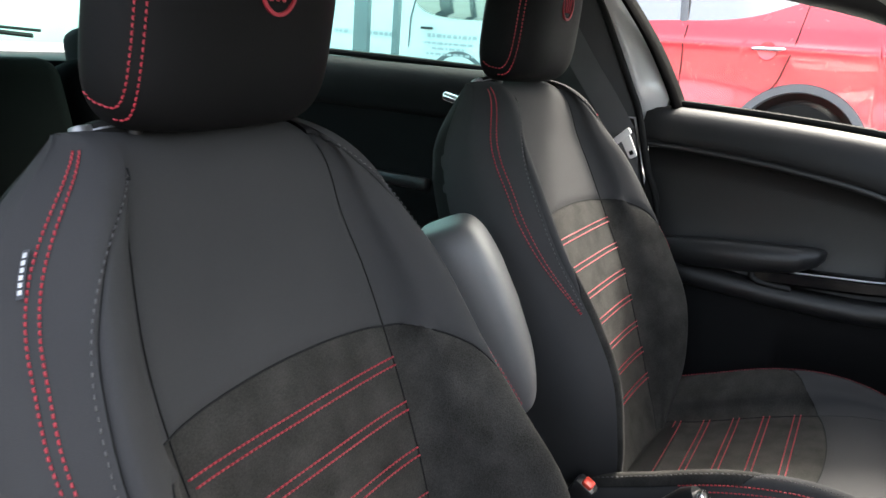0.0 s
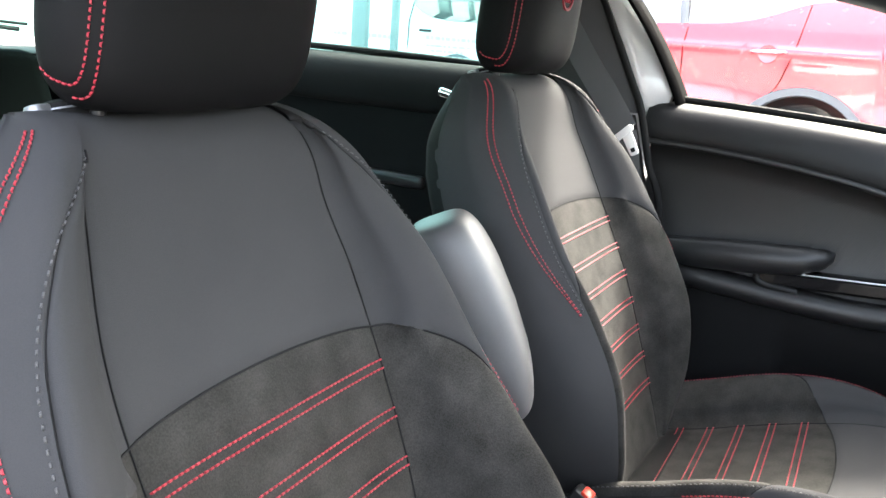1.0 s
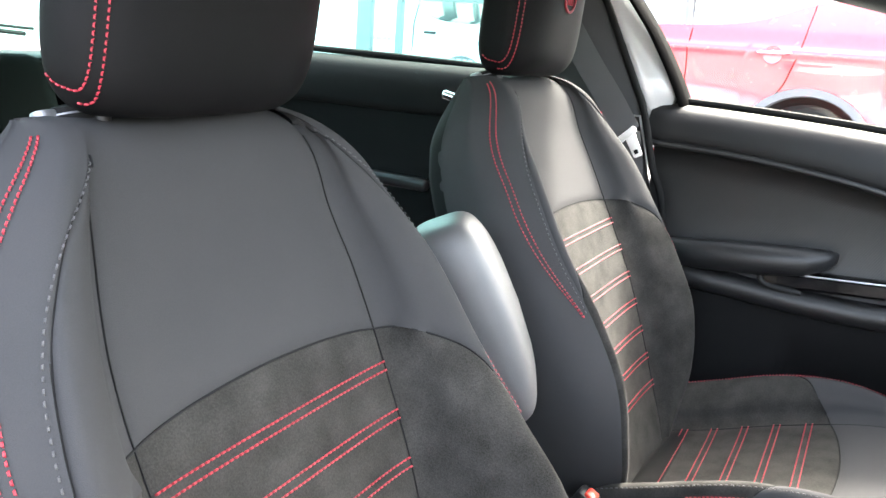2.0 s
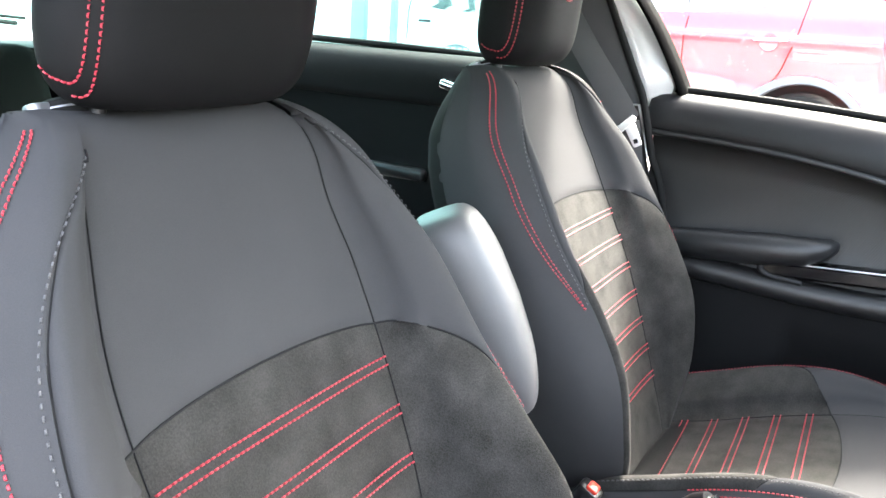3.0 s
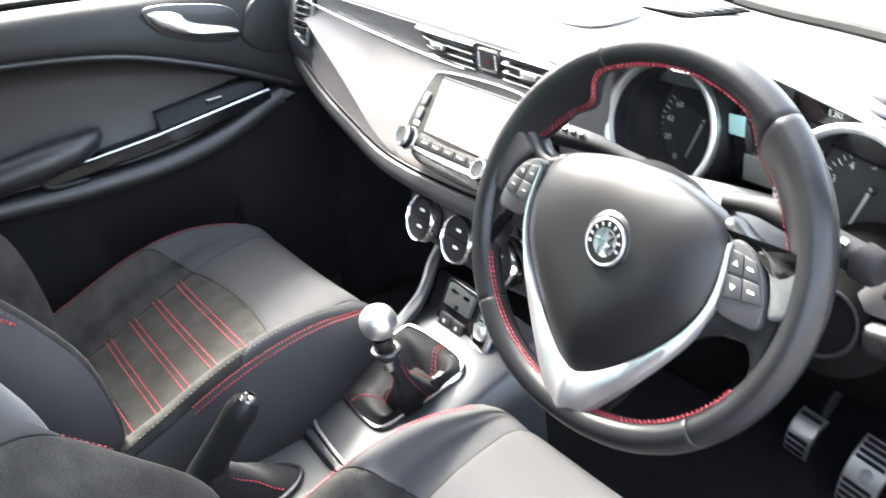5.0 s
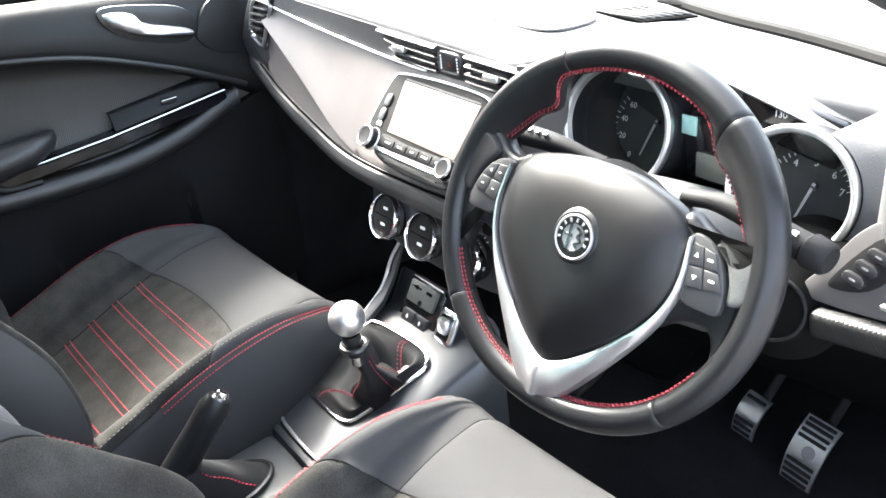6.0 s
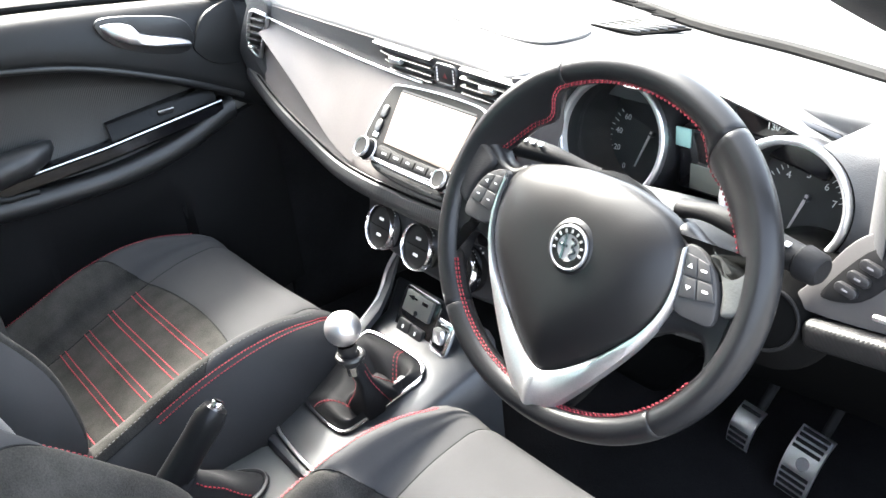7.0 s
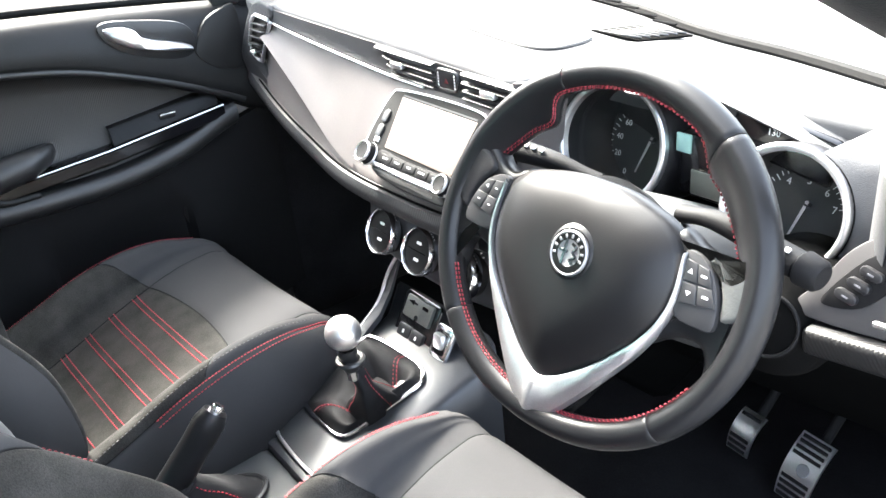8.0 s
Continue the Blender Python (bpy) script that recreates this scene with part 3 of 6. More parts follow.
        part("seam_stitching", stitched([bp(u, s) for u, s in line], [normal(bp, u, s) for u, s in line], .004, .003, .0007), GREY_THREAD, back)
    for k in range(7):
        for d in (0, .0085):
            s = .304 - .048 * k - d
            line = [(u, s) for u in np.linspace(-.985, .985, 40)]
            part("stripe", stitched([bp(u, v) for u, v in line], [normal(bp, u, v) for u, v in line], .0050, .0009, .0010), RED_THREAD, back, "red stitched stripe")
    def seam(fn, pts, parent, r=.0010):
        part("seam", tube([fn(u, v) - normal(fn, u, v) * .0026 for u, v in pts], r, 6), SEAM_DARK, parent)

    for sg in (-1, 1):
        seam(bp, [(sg, s) for s in np.linspace(-.08, .535, 60)], back, .0007)
        seam(bp, [(4 * sg, s) for s in np.linspace(-.05, .396, 50)] + [(u * sg, leaf(u)) for u in np.linspace(3.995, 1.5, 60)], back, .0009)
    seam(bp, [(u, arc(u)) for u in np.linspace(-3.9, 3.9, 90)], back)
    # cushion
    cushion = part("cushion", rbox((.44, .34, .17), (low[0], low[1] + .15, .455 + dz_cushion), .03, 3), SHELL, seat, "black seat cushion base")
    edge = lambda u: .262 - .022 * min(abs(u), 1) ** 2 - .024 * max(0, abs(u) - 1)
    piece("cushion_insert", cp, -1, 1, con(-.09), edge, SUEDE, .30, .33, cushion, 16, 22, (), "dark suede insert with red double stripes")
    piece("front_panel", cp, -1, 1, edge, con(.57), CLOTH, .30, .28, cushion, 14, 22, (), "grey neoprene panel", .0025)
    for sg in (-1, 1):
        piece("rear_bolster", cp, sg, 4 * sg, con(-.09), edge, SUEDE, .11, .28, cushion, 12, 18)
        piece("front_bolster", cp, sg, 4 * sg, edge, con(.57), CLOTH, .11, .34, cushion, 12, 22, (), "", .0025)
        piece("cushion_side", cp, 4 * sg, 7 * sg, con(-.09), con(.57), CLOTH, .15, .6, cushion, 12, 30)
        for du in (0.0, .17):
            line = [(((4.02 if sg > 0 else 3.42) + du) * sg, q) for q in (np.linspace(.09, .42, 80) if sg > 0 else np.linspace(.0, .36, 80))]
            part("stitching", stitched([cp(u, q) for u, q in line], [normal(cp, u, q) for u, q in line], .0040, .0014, .0009), RED_THREAD, cushion, "red stitching")
        line = [(3.55 * sg, q) for q in np.linspace(-.03, .36, 90)]
        part("seam_stitching", stitched([cp(u, q) for u, q in line], [normal(cp, u, q) for u, q in line], .004, .003, .0007), GREY_THREAD, cushion)
    for k in range(5):
        for d in (0, .0095):
            q = .0248 + .0475 * k - d
            line = [(u, q) for u in np.linspace(-.985, .985, 44)]
            part("stripe", stitched([cp(u, v) for u, v in line], [normal(cp, u, v) for u, v in line], .0050, .0009, .0010), RED_THREAD, cushion, "red stitched stripe")
    for sg in (-1, 1):
        seam(cp, [(sg, q) for q in np.linspace(-.06, .46, 60)], cushion)
        seam(cp, [(4 * sg, q) for q in np.linspace(-.05, .46, 60)], cushion, .0006)
    seam(cp, [(u, edge(u)) for u in np.linspace(-3.9, 3.9, 90)], cushion)
    # headrest
    hr = Matrix.Translation(place @ Vector((-.008, -.034, .553))) @ Matrix.Rotation(radians(yaw), 4, "Z") @ Matrix.Rotation(radians(recline - 23), 4, "X")

    def hp(u, v):
        """Cushion of the headrest: u round the plan, v from bottom to top."""
        a = 2 * math.pi * u
        e = lambda c, n: math.copysign(abs(c) ** n, c)
        lat = v * 2 - 1
        k = (1 - abs(lat) ** 4.5) ** .5 if abs(lat) < 1 else 0
        wide = .128 - .012 * (v - .4) ** 2 - .012 * max(0, v - .55)
        x = wide * e(math.cos(a), .55) * (.72 + .28 * k)
        y = .048 * e(math.sin(a), .62) * (.25 + .75 * k) + .012 * v - .012 * (math.cos(a) ** 2)
        return hr @ Vector((x, y, .012 + .198 * v))

    us = [i / 56 for i in range(56)]
    vs = [.5 - .5 * math.cos(math.pi * i / 26) for i in range(27)]
    b = bmesh.new()
    rings = [[b.verts.new(hp(u, v)) for u in us] for v in vs]
    for p, q in zip(rings, rings[1:]):
        for i in range(56):
            b.faces.new((p[i], p[(i + 1) % 56], q[(i + 1) % 56], q[i]))
    b.faces.new(rings[0]), b.faces.new(rings[-1])
    head = part("headrest", b, HEAD, seat, "black leatherette headrest with red stitching", 1.3)
    for sg in (0, 1):
        for way in (((.066, .95), (.066, .6), (.065, .35), (.058, .20), (.042, .125), (.018, .10), (-.010, .115), (-.035, .150)), ((.090, .95), (.090, .6), (.089, .35), (.082, .18), (.066, .085), (.040, .055), (.012, .055))):
            line = [((p.x if sg == 0 else .5 - p.x) % 1.0, p.y) for p in smooth_path([(k, v, 0) for k, v in way], 12)]
            nrm = [((hp(u, v) - hr @ Vector((0, 0, .012 + .198 * max(v, .2)))).normalized()) for u, v in line]
            part("stitching", stitched([hp(u, v) for u, v in line], nrm, .0040, .0014, .0009), RED_THREAD, head, "red stitching")
    # round emblem embroidered on the front, a plain ring with a bar
    face = hp(.25, .62)
    em = Matrix.Translation(face + (hr.to_3x3() @ Vector((0, .0006, 0)))) @ hr.to_3x3().to_4x4() @ Matrix.Rotation(radians(-90), 4, "X")
    em = em @ Matrix.Rotation(math.pi, 4, "Z")
    b = lathe([(.024, -.002), (.024, .0006), (.0225, .001), (.021, .0006), (.021, -.002)], em, 36)
    for k in range(3):
        b = tube([em @ Vector((-.011 + .008 * k, -.012, .0004)), em @ Vector((-.013 + .012 * k, .012, .0004))], .0016, 6, bm=b)
    part("emblem", b, RED_THREAD, head, "round red embroidered emblem")
    for x in (-.080, .080):
        top = hr @ Vector((x, -.012, .04))
        foot = place @ Vector((x, -.072, .51))
        part("post", rod(foot, top, .006, None, 14), SATIN, head, "steel headrest post")
        c = place @ Vector((x, -.066, .577))
        cm = Matrix.Translation(c) @ Matrix.Rotation(radians(yaw), 4, "Z") @ tilt
        col = part("collar", lathe([(.007, -.012), (.019, -.011), (.0215, -.005), (.0205, .001), (.014, .004), (.007, .004)], cm @ Matrix.Scale(1.25, 4, (1, 0, 0)), 30), RUBBER, back, "black headrest collar")
        part("collar_rim", tube([cm @ Vector((.0255 * math.cos(a), .0205 * math.sin(a), -.004)) for a in np.linspace(0, 2 * math.pi, 36, endpoint=False)], .0013, 6, True), COLLAR, col, "satin collar rim")
        part("button", slab(rounded(.020, .016, .007, 4), cm @ Matrix.Translation((.027, .002, -.006)), .007, .002), COLLAR, col, "satin release button")
    part("runner", rbox((.40, .42, .07), (low[0], low[1] + .13, GROUND + .17), .015), PLASTIC, seat, "black seat runner base")
    if group_tag:
        patch = lambda u, v, up: bp(4.70 + .09 * u, .462 + .030 * v) + normal(bp, 4.70 + .09 * u, .462 + .030 * v) * up
        tag = part("sewn_tag", sheet([[patch(u, v, .0016) for u in np.linspace(0, 1, 5)] for v in np.linspace(0, 1, 7)]), GLOSS, seat, "small black sewn tag with pale marks")
        for k in range(6):
            part("tag_mark", sheet([[patch(u, .08 + .15 * k + v, .0022) for u in (.25, .5, .75)] for v in (0, .05, .10)]), PALE_INK, tag)
    return seat


driver = car_seat("grey cloth driver's seat with red stitching", (.396, -.005, -.008), (.396, .066), .002, 19.5, 4.3, (.034, .11), "front seats", True)
passenger = car_seat("grey cloth passenger seat with red stitching beside the console", (-.337, -.034, .030), (-.352, .036), 0, 22.1, 3.2, (-.020, .03), "front seats")
def text_mesh(words, size):
    cu = bpy.data.curves.new("digits", "FONT")
    cu.body, cu.size, cu.extrude, cu.align_x, cu.align_y = words, size, .0002, "CENTER", "CENTER"
    cu.resolution_u = 2
    ob = new("digits", cu)
    me = bpy.data.meshes.new_from_object(ob.evaluated_get(bpy.context.evaluated_depsgraph_get()))
    bpy.data.objects.remove(ob)
    bpy.data.curves.remove(cu)
    b = bmesh.new()
    b.from_mesh(me)
    bpy.data.meshes.remove(me)
    return b


# ---- dashboard ----
TOP_Y, TOP_Z = .600, 1.015


def lip_z(x):
    return soft_table(x, [(-.72, .905), (-.701, .880), (-.64, .868), (-.585, .858), (-.495, .838), (-.359, .818), (-.242, .806), (-.136, .807), (-.057, .811), (.05, .815), (.25, .822), (.5, .835), (.76, .85)])


def lip_y(x):
    return soft_table(x, [(-.70, .612), (-.66, .600), (-.58, .583), (-.45, .562), (-.33, .545), (-.15, .521), (.08, .516), (.25, .54), (.5, .575), (.76, .60)])


def band_z(x):
    """Lower border of the ribbed band under the top edge of the dashboard."""
    return soft_table(x, [(-.70, 1.030), (-.60, 1.018), (-.511, 1.008), (-.459, 1.002), (-.283, .986), (-.127, .975), (.10, .972), (.3, .966), (.76, .97)])


def crown_z(x):
    """Upper edge of the dashboard, rising towards the passenger's end."""
    return TOP_Z + .0055 - .040 * min(x, .10) - .004 * max(0, min(1, (x - .02) / .1)) - .0025 * max(0, min(1, (x - .1) / .1))


def screen_y(x):
    """Line along which the windscreen meets the dashboard."""
    return soft_table(x, [(-.72, .90), (-.5, .965), (-.3, .982), (-.1, .965), (.05, .935), (.18, .905), (.31, .878), (.45, .834), (.6, .775), (.74, .71)])


def fascia_crease(x):
    """Height of the soft crease that falls from the end vent to the radio."""
    return soft_table(x, [(-.57, .14), (-.48, .29), (-.39, .47), (-.30, .70), (-.235, .86), (-.17, .97)])


def fascia(x, t):
    """Front of the dashboard: t from the band's border (0) down to the lip (1), hollowed below."""
    z0, z1 = band_z(x), lip_z(x) + .031
    y0, y1 = TOP_Y - .006, lip_y(x) + .004
    crease = fascia_crease(x)
    ridge = y1 - .004 * max(0, min(1, (-.17 - x) / .10))
    if t <= crease:
        y = y0 + (ridge - y0) * (t / crease) + .006 * math.sin(math.pi * t / crease) * max(0, min(1, (-.2 - x) / .1))
    else:
        k = (t - crease) / (1 - crease)
        y = ridge + (y1 - ridge) * k + .014 * math.sin(math.pi * k ** .8) * max(0, min(1, (-.17 - x) / .12))
    return Vector((x, y, z0 + (z1 - z0) * t))


dash = thing("dashboard", "dark grey grained dashboard with bronze fascia", "dashboard", (.02, .9, .9))
xs = list(np.linspace(-.62, .74, 90))
fascia_left = lambda t: soft_table(t, [(0, -.512), (.3, -.548), (.65, -.580), (1, -.566)])


def edge_y(x):
    """Front edge of the dash top, set back over the instruments."""
    return TOP_Y + .11 * max(0, min(1, (x - .125) / .03)) * max(0, min(1, (.585 - x) / .03))


b = sheet([[Vector((x, edge_y(x) + (screen_y(x) - edge_y(x)) * k + dy, crown_z(x) + dz))
            for k, dy, dz in ((0, -.002, -.012), (0, 0, -.003), (0, .006, 0), (.12, 0, .004), (.3, 0, .007), (.5, 0, .008), (.7, 0, .004), (.85, 0, -.002), (1, 0, -.010), (1, .02, -.014))]
           for x in xs], (0, .004, -.03))
top = part("top_panel", b, DASH_TOP, dash, "grained grey dash top", 1.0)
b = sheet([[Vector((x, TOP_Y - .004 - .002 * k, crown_z(x) - .010 + (band_z(x) - crown_z(x) + .010) * k)) for k in np.linspace(0, 1, 7)] for x in np.linspace(-.60, .13, 50)], (0, .01, 0))
part("ribbed_band", b, CARBON_DASH, dash, "ribbed carbon-look band")


def fascia_node(u, c):
    """Grid point of the fascia whose middle row (c = .4) follows the crease."""
    t = c
    for _ in range(6):
        x = fascia_left(t) + (-.02 - fascia_left(t)) * u
        k = fascia_crease(x)
        t = k * c / .4 if c < .4 else k + (1 - k) * (c - .4) / .6
    return fascia(x, t)


b = sheet([[fascia_node(u, c) for c in np.linspace(0, 1, 41)] for u in np.linspace(0, 1, 72)], (0, .012, 0))
part("fascia", b, FASCIA, dash, "bronze-grey brushed fascia", 1.0)
b = sheet([[fascia(x, t) for t in np.linspace(0, 1, 12)] for x in np.linspace(-.02, .13, 12)], (0, .012, 0))
part("driver_fascia", b, FASCIA, dash, "bronze-grey fascia by the wheel", 1.0)
b = sheet([[Vector((x, lip_y(x) + .006 + .05 * k, lip_z(x) + .024 + .04 * k)) for k in np.linspace(0, 1, 5)] for x in np.linspace(.13, .74, 30)], (0, .012, 0))
# Black panel deepened: the shade behind the wheel is in its colour.
part("knee_panel", b, NEAR_BLACK, dash, "black panel behind the wheel, deepened for footwell shade")
part("fascia_trim", tube([fascia(x, .0) + Vector((0, -.003, .001)) for x in np.linspace(-.505, -.06, 40)], .0019, 8), ALLOY, dash, "thin satin trim line")
part("screen_seal", tube([Vector((x, screen_y(x) + .008, crown_z(x) - .006)) for x in np.linspace(-.70, .74, 60)], .0085, 8), RUBBER, dash, "black seal along the windscreen")
b = sheet([[Vector((x, lip_y(x) + dy, lip_z(x) + dz)) for dy, dz in ((.004, .033), (-.007, .031), (-.011, .021), (-.010, .007), (.0, -.002), (.05, -.003))] for x in np.linspace(-.66, .14, 70)])
part("lip", b, CARBON_DASH, dash, "ribbed carbon-look lower lip", 1.0)
part("lip_gap", tube([Vector((x, lip_y(x) - .001, lip_z(x) + .0335)) for x in np.linspace(-.60, .13, 60)], .0018, 6), NEAR_BLACK, dash, "dark gap above the lip")
knee = lambda x, a, c: a + (c - a) * max(0, min(1, (x - .10) / .05))      # the driver's side is cut away over the pedals
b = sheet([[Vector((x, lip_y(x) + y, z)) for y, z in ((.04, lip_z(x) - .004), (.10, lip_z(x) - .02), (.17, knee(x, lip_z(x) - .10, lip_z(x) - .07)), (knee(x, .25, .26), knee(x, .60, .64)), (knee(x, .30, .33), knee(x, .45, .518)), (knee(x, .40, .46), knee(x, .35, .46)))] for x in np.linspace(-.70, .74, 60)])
# Footwell shade is painted into this panel's colour.
part("under_panel", b, NEAR_BLACK, dash, "black lower dash panel, deepened for footwell shade")
b = sheet([[Vector((.128 + .030 * k, .592 + .05 * k * k, z)) for k in np.linspace(0, 1, 8)] for z in np.linspace(.82, 1.012, 6)], (0, .01, 0))
part("inner_cheek", b, FASCIA, dash, "grey cheek beside the dials")
b = sheet([[Vector((.585 - .04 * k, .592 + .06 * k * k, z)) for k in np.linspace(0, 1, 8)] for z in np.linspace(.83, 1.012, 6)], (0, .01, 0))
part("outer_cheek", b, DASH_TOP, dash, "grey cheek beside the dials")
b = sheet([[Vector((x, y0, z)) for y0, z in ((screen_y(x) + .010, crown_z(x) - .012), (screen_y(x) + .05, crown_z(x) - .022), (max(1.16, screen_y(x) + .07), .985), (1.35, .972), (1.55, .965))] for x in np.linspace(-.76, .80, 50)], (0, 0, -.02))
structure("scuttle", b, CLADDING, "grey plastic scuttle below the windscreen", "scuttle", 1.0)

# demister grilles and lines moulded in the top
TOPM = lambda x, y: Matrix.Translation((x, y, crown_z(x) + .0075)) @ Matrix.Rotation(.040, 4, "Y")


def top_grille(x, y, w, d, n, slant=.0):
    out = [(-w / 2 - slant, -d / 2), (w / 2 - slant, -d / 2), (w / 2 + slant, d / 2), (-w / 2 + slant, d / 2)]
    g = part("grille", slab(out, TOPM(x, y), .003, .001), NEAR_BLACK, top, "black demister grille")
    for k in range(n):
        yy = -d / 2 + d * (k + .5) / n
        sl = slant * 2 * yy / d
        part("slat", rbox((w - .006, d / n * .22, .003), (x + sl, y + yy, crown_z(x + sl) + .0105), .001, 1), DASH_TOP, g)


top_grille(.120, .825, .085, .062, 6, .018)
top_grille(-.27, .855, .080, .055, 6, .018)
for k in range(9):
    part("slot", slab(rounded(.040, .008, .003, 3), TOPM(-.26 + .046 * k, .972 - .052 * (k / 8) - .06 * max(0, k / 8 - .45)), .0015, .0004), NEAR_BLACK, top)
oval = [(.145 * math.copysign(abs(math.cos(a)) ** .55, math.cos(a)), .060 * math.copysign(abs(math.sin(a)) ** .6, math.sin(a))) for a in np.linspace(0, 2 * math.pi, 60, endpoint=False)]
part("cover_line", tube([TOPM(-.045, .745) @ Matrix.Rotation(radians(-7), 4, "Z") @ Vector((x, y, 0.0)) for x, y in oval], .0007, 6, True), PLASTIC, top, "round-cornered cover on the dash top")
part("cover_plate", slab([(x * .97, y * .95) for x, y in oval], TOPM(-.045, .745) @ Matrix.Rotation(radians(-7), 4, "Z") @ Matrix.Translation((0, 0, -.002)), .0035, .002), DASH_TOP, top)

# passenger end vent
RADIO = Matrix.Translation((-.03, .5625, .912)) @ Matrix.Rotation(radians(90 - 39.7), 4, "X") @ Matrix.Translation((0, 0, .003))
vent = thing("end_vent", "slatted air vent with chrome surround", "air vent", (-.63, .6, .96))
vm = Matrix.Translation((0, .590, 0)) @ Matrix.Rotation(radians(90), 4, "X")
flat_path = lambda pts, n=4: [(p.x, p.y) for p in smooth_path([(x, z, 0) for x, z in pts], n, True)]
bz = flat_path([(-.676, .927), (-.664, .950), (-.646, .974), (-.615, 1.008), (-.585, 1.034), (-.550, 1.045), (-.515, 1.038), (-.508, 1.020), (-.528, 1.000), (-.552, .972), (-.570, .946), (-.568, .918), (-.542, .892), (-.510, .872), (-.500, .852), (-.545, .853), (-.590, .861), (-.628, .872), (-.655, .892)])
part("bezel", slab(bz, vm @ Matrix.Translation((0, 0, -.020)), .020, .006, 3), CARBON_DASH, vent, "ribbed grey end bezel")
vs2 = [(-.614, .958), (-.610, .968), (-.588, 1.004), (-.576, 1.014), (-.565, 1.018), (-.518, 1.015), (-.509, 1.011), (-.533, .982), (-.556, .954), (-.572, .933), (-.586, .934), (-.607, .944), (-.612, .950)]
part("backing", slab(vs2, vm @ Matrix.Translation((0, 0, -.001)), .0022, .0006), SWITCH_BLACK, vent, "dark vent throat")
part("surround", tube([vm @ Vector((x, y, .003)) for x, y in vs2], .0036, 8, True), ALLOY, vent, "chrome vent surround")
for k in range(5):
    z = .951 + .0130 * k
    x0, x1 = table(z, [(.94, -.606), (.962, -.607), (.987, -.593), (1.010, -.568)]), table(z, [(.94, -.576), (.955, -.564), (.982, -.536), (1.010, -.510)])
    part("slat", rbox((x1 - x0 - .006, .012, .0040), ((x0 + x1) / 2, .585, z), .0014, 2, Matrix.Rotation(radians(-14), 3, "X")), SATIN, vent)
part("tab", rbox((.014, .010, .006), (-.586, .579, .951), .002, 2), ALLOY, vent, "satin vent tab")

# centre vents with the hazard switch between
cv = thing("centre_vent", "pair of slim centre air vents with chrome tabs", "air vent", (-.02, .6, .98))
for x0, x1 in ((-.172, -.034), (.030, .165)):
    mid, w = (x0 + x1) / 2, x1 - x0
    tip = .045 if x0 < -.1 else .0
    za, zb = (lambda x: .979 - .03 * (x + .1)), (lambda x: 1.0105 - .03 * x)
    edge_lo = [(x, za(x) + .018 * max(0, 1 - (x - x0) / tip) ** 1.5 if tip else za(x)) for x in np.linspace(x0, x1, 14)]
    edge_hi = [(x, zb(x)) for x in np.linspace(x1, x0, 14)]
    box = part("housing", slab(edge_lo + edge_hi, Matrix.Translation((0, .606, 0)) @ Matrix.Rotation(radians(90), 4, "X"), .008, .002), SWITCH_BLACK, cv, "black vent housing")
    for k, f in enumerate((.93, .60, .30, .03)):
        a = x0 + (.0 if k == 0 else .008 + .010 * k if tip else 0)
        rows = []
        for x in np.linspace(a, x1, 10):
            lo = za(x) + (.018 * max(0, 1 - (x - x0) / tip) ** 1.5 if tip else 0)
            z = lo + (zb(x) - lo) * f
            rows.append([Vector((x, .602 + dy, z + dz)) for dy, dz in ((0, .0024), (-.012, .0016), (-.014, 0), (-.012, -.0016), (0, -.0022))])
        part("slat", sheet(rows), SATIN, box, "satin black slat")
    part("tab", rbox((.028, .010, .009), (mid - .012, .588, .9935 - .03 * mid), .003, 2), ALLOY, box, "chrome vent tab")
hazm = Matrix.Translation((-.003, .602, .9935)) @ Matrix.Rotation(radians(90), 4, "X")
part("hazard_surround", tube([hazm @ Vector((x, y, .011)) for x, y in rounded(.048, .026, .011)], .0022, 8, True), SATIN, cv, "satin switch surround")
hz = slab(rounded(.048, .026, .011), hazm, .012, .003)
haz = part("hazard_switch", hz, SATIN, cv, "black hazard light switch")
for x in (-.0205, .0145):
    for k in range(5):
        part("dot", rbox((.0020, .001, .0026), (x, .5898, .9855 + .0040 * k), 0), WHITE_INK, haz)
part("hazard_mark", slab([(0, .004), (-.0045, -.003), (.0045, -.003)], Matrix.Translation((-.003, .5896, .9925)) @ Matrix.Rotation(radians(90), 4, "X"), .0006, 0), DULL_RED, haz)

# radio and screen, leaning back
radio = thing("infotainment_unit", "touchscreen radio unit with gloss black frame", "car radio", (-.03, .57, .90))
rim_line = flat_path([(-.096, .045), (-.080, .054), (0, .0585), (.080, .058), (.112, .052), (.120, .036), (.118, -.03), (.110, -.048), (0, -.054), (-.070, -.054), (-.094, -.046), (-.104, -.030), (-.103, .01)], 5)
part("frame", slab(rim_line, RADIO, .012, .004, 3), RUBBER, radio, "gloss black frame")
part("rim", tube([RADIO @ Vector((x, y, .0095)) for x, y in rim_line], .0018, 8, True), ALLOY, radio, "satin chrome rim")
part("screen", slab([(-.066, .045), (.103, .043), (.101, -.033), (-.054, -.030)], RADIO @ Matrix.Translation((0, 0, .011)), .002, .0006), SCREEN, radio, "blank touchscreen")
part("screen_shadow_line", slab([(-.066, .049), (.10, .047), (.10, .0445), (-.066, .0465)], RADIO @ Matrix.Translation((0, 0, .0112)), .001, 0), SATIN, radio)
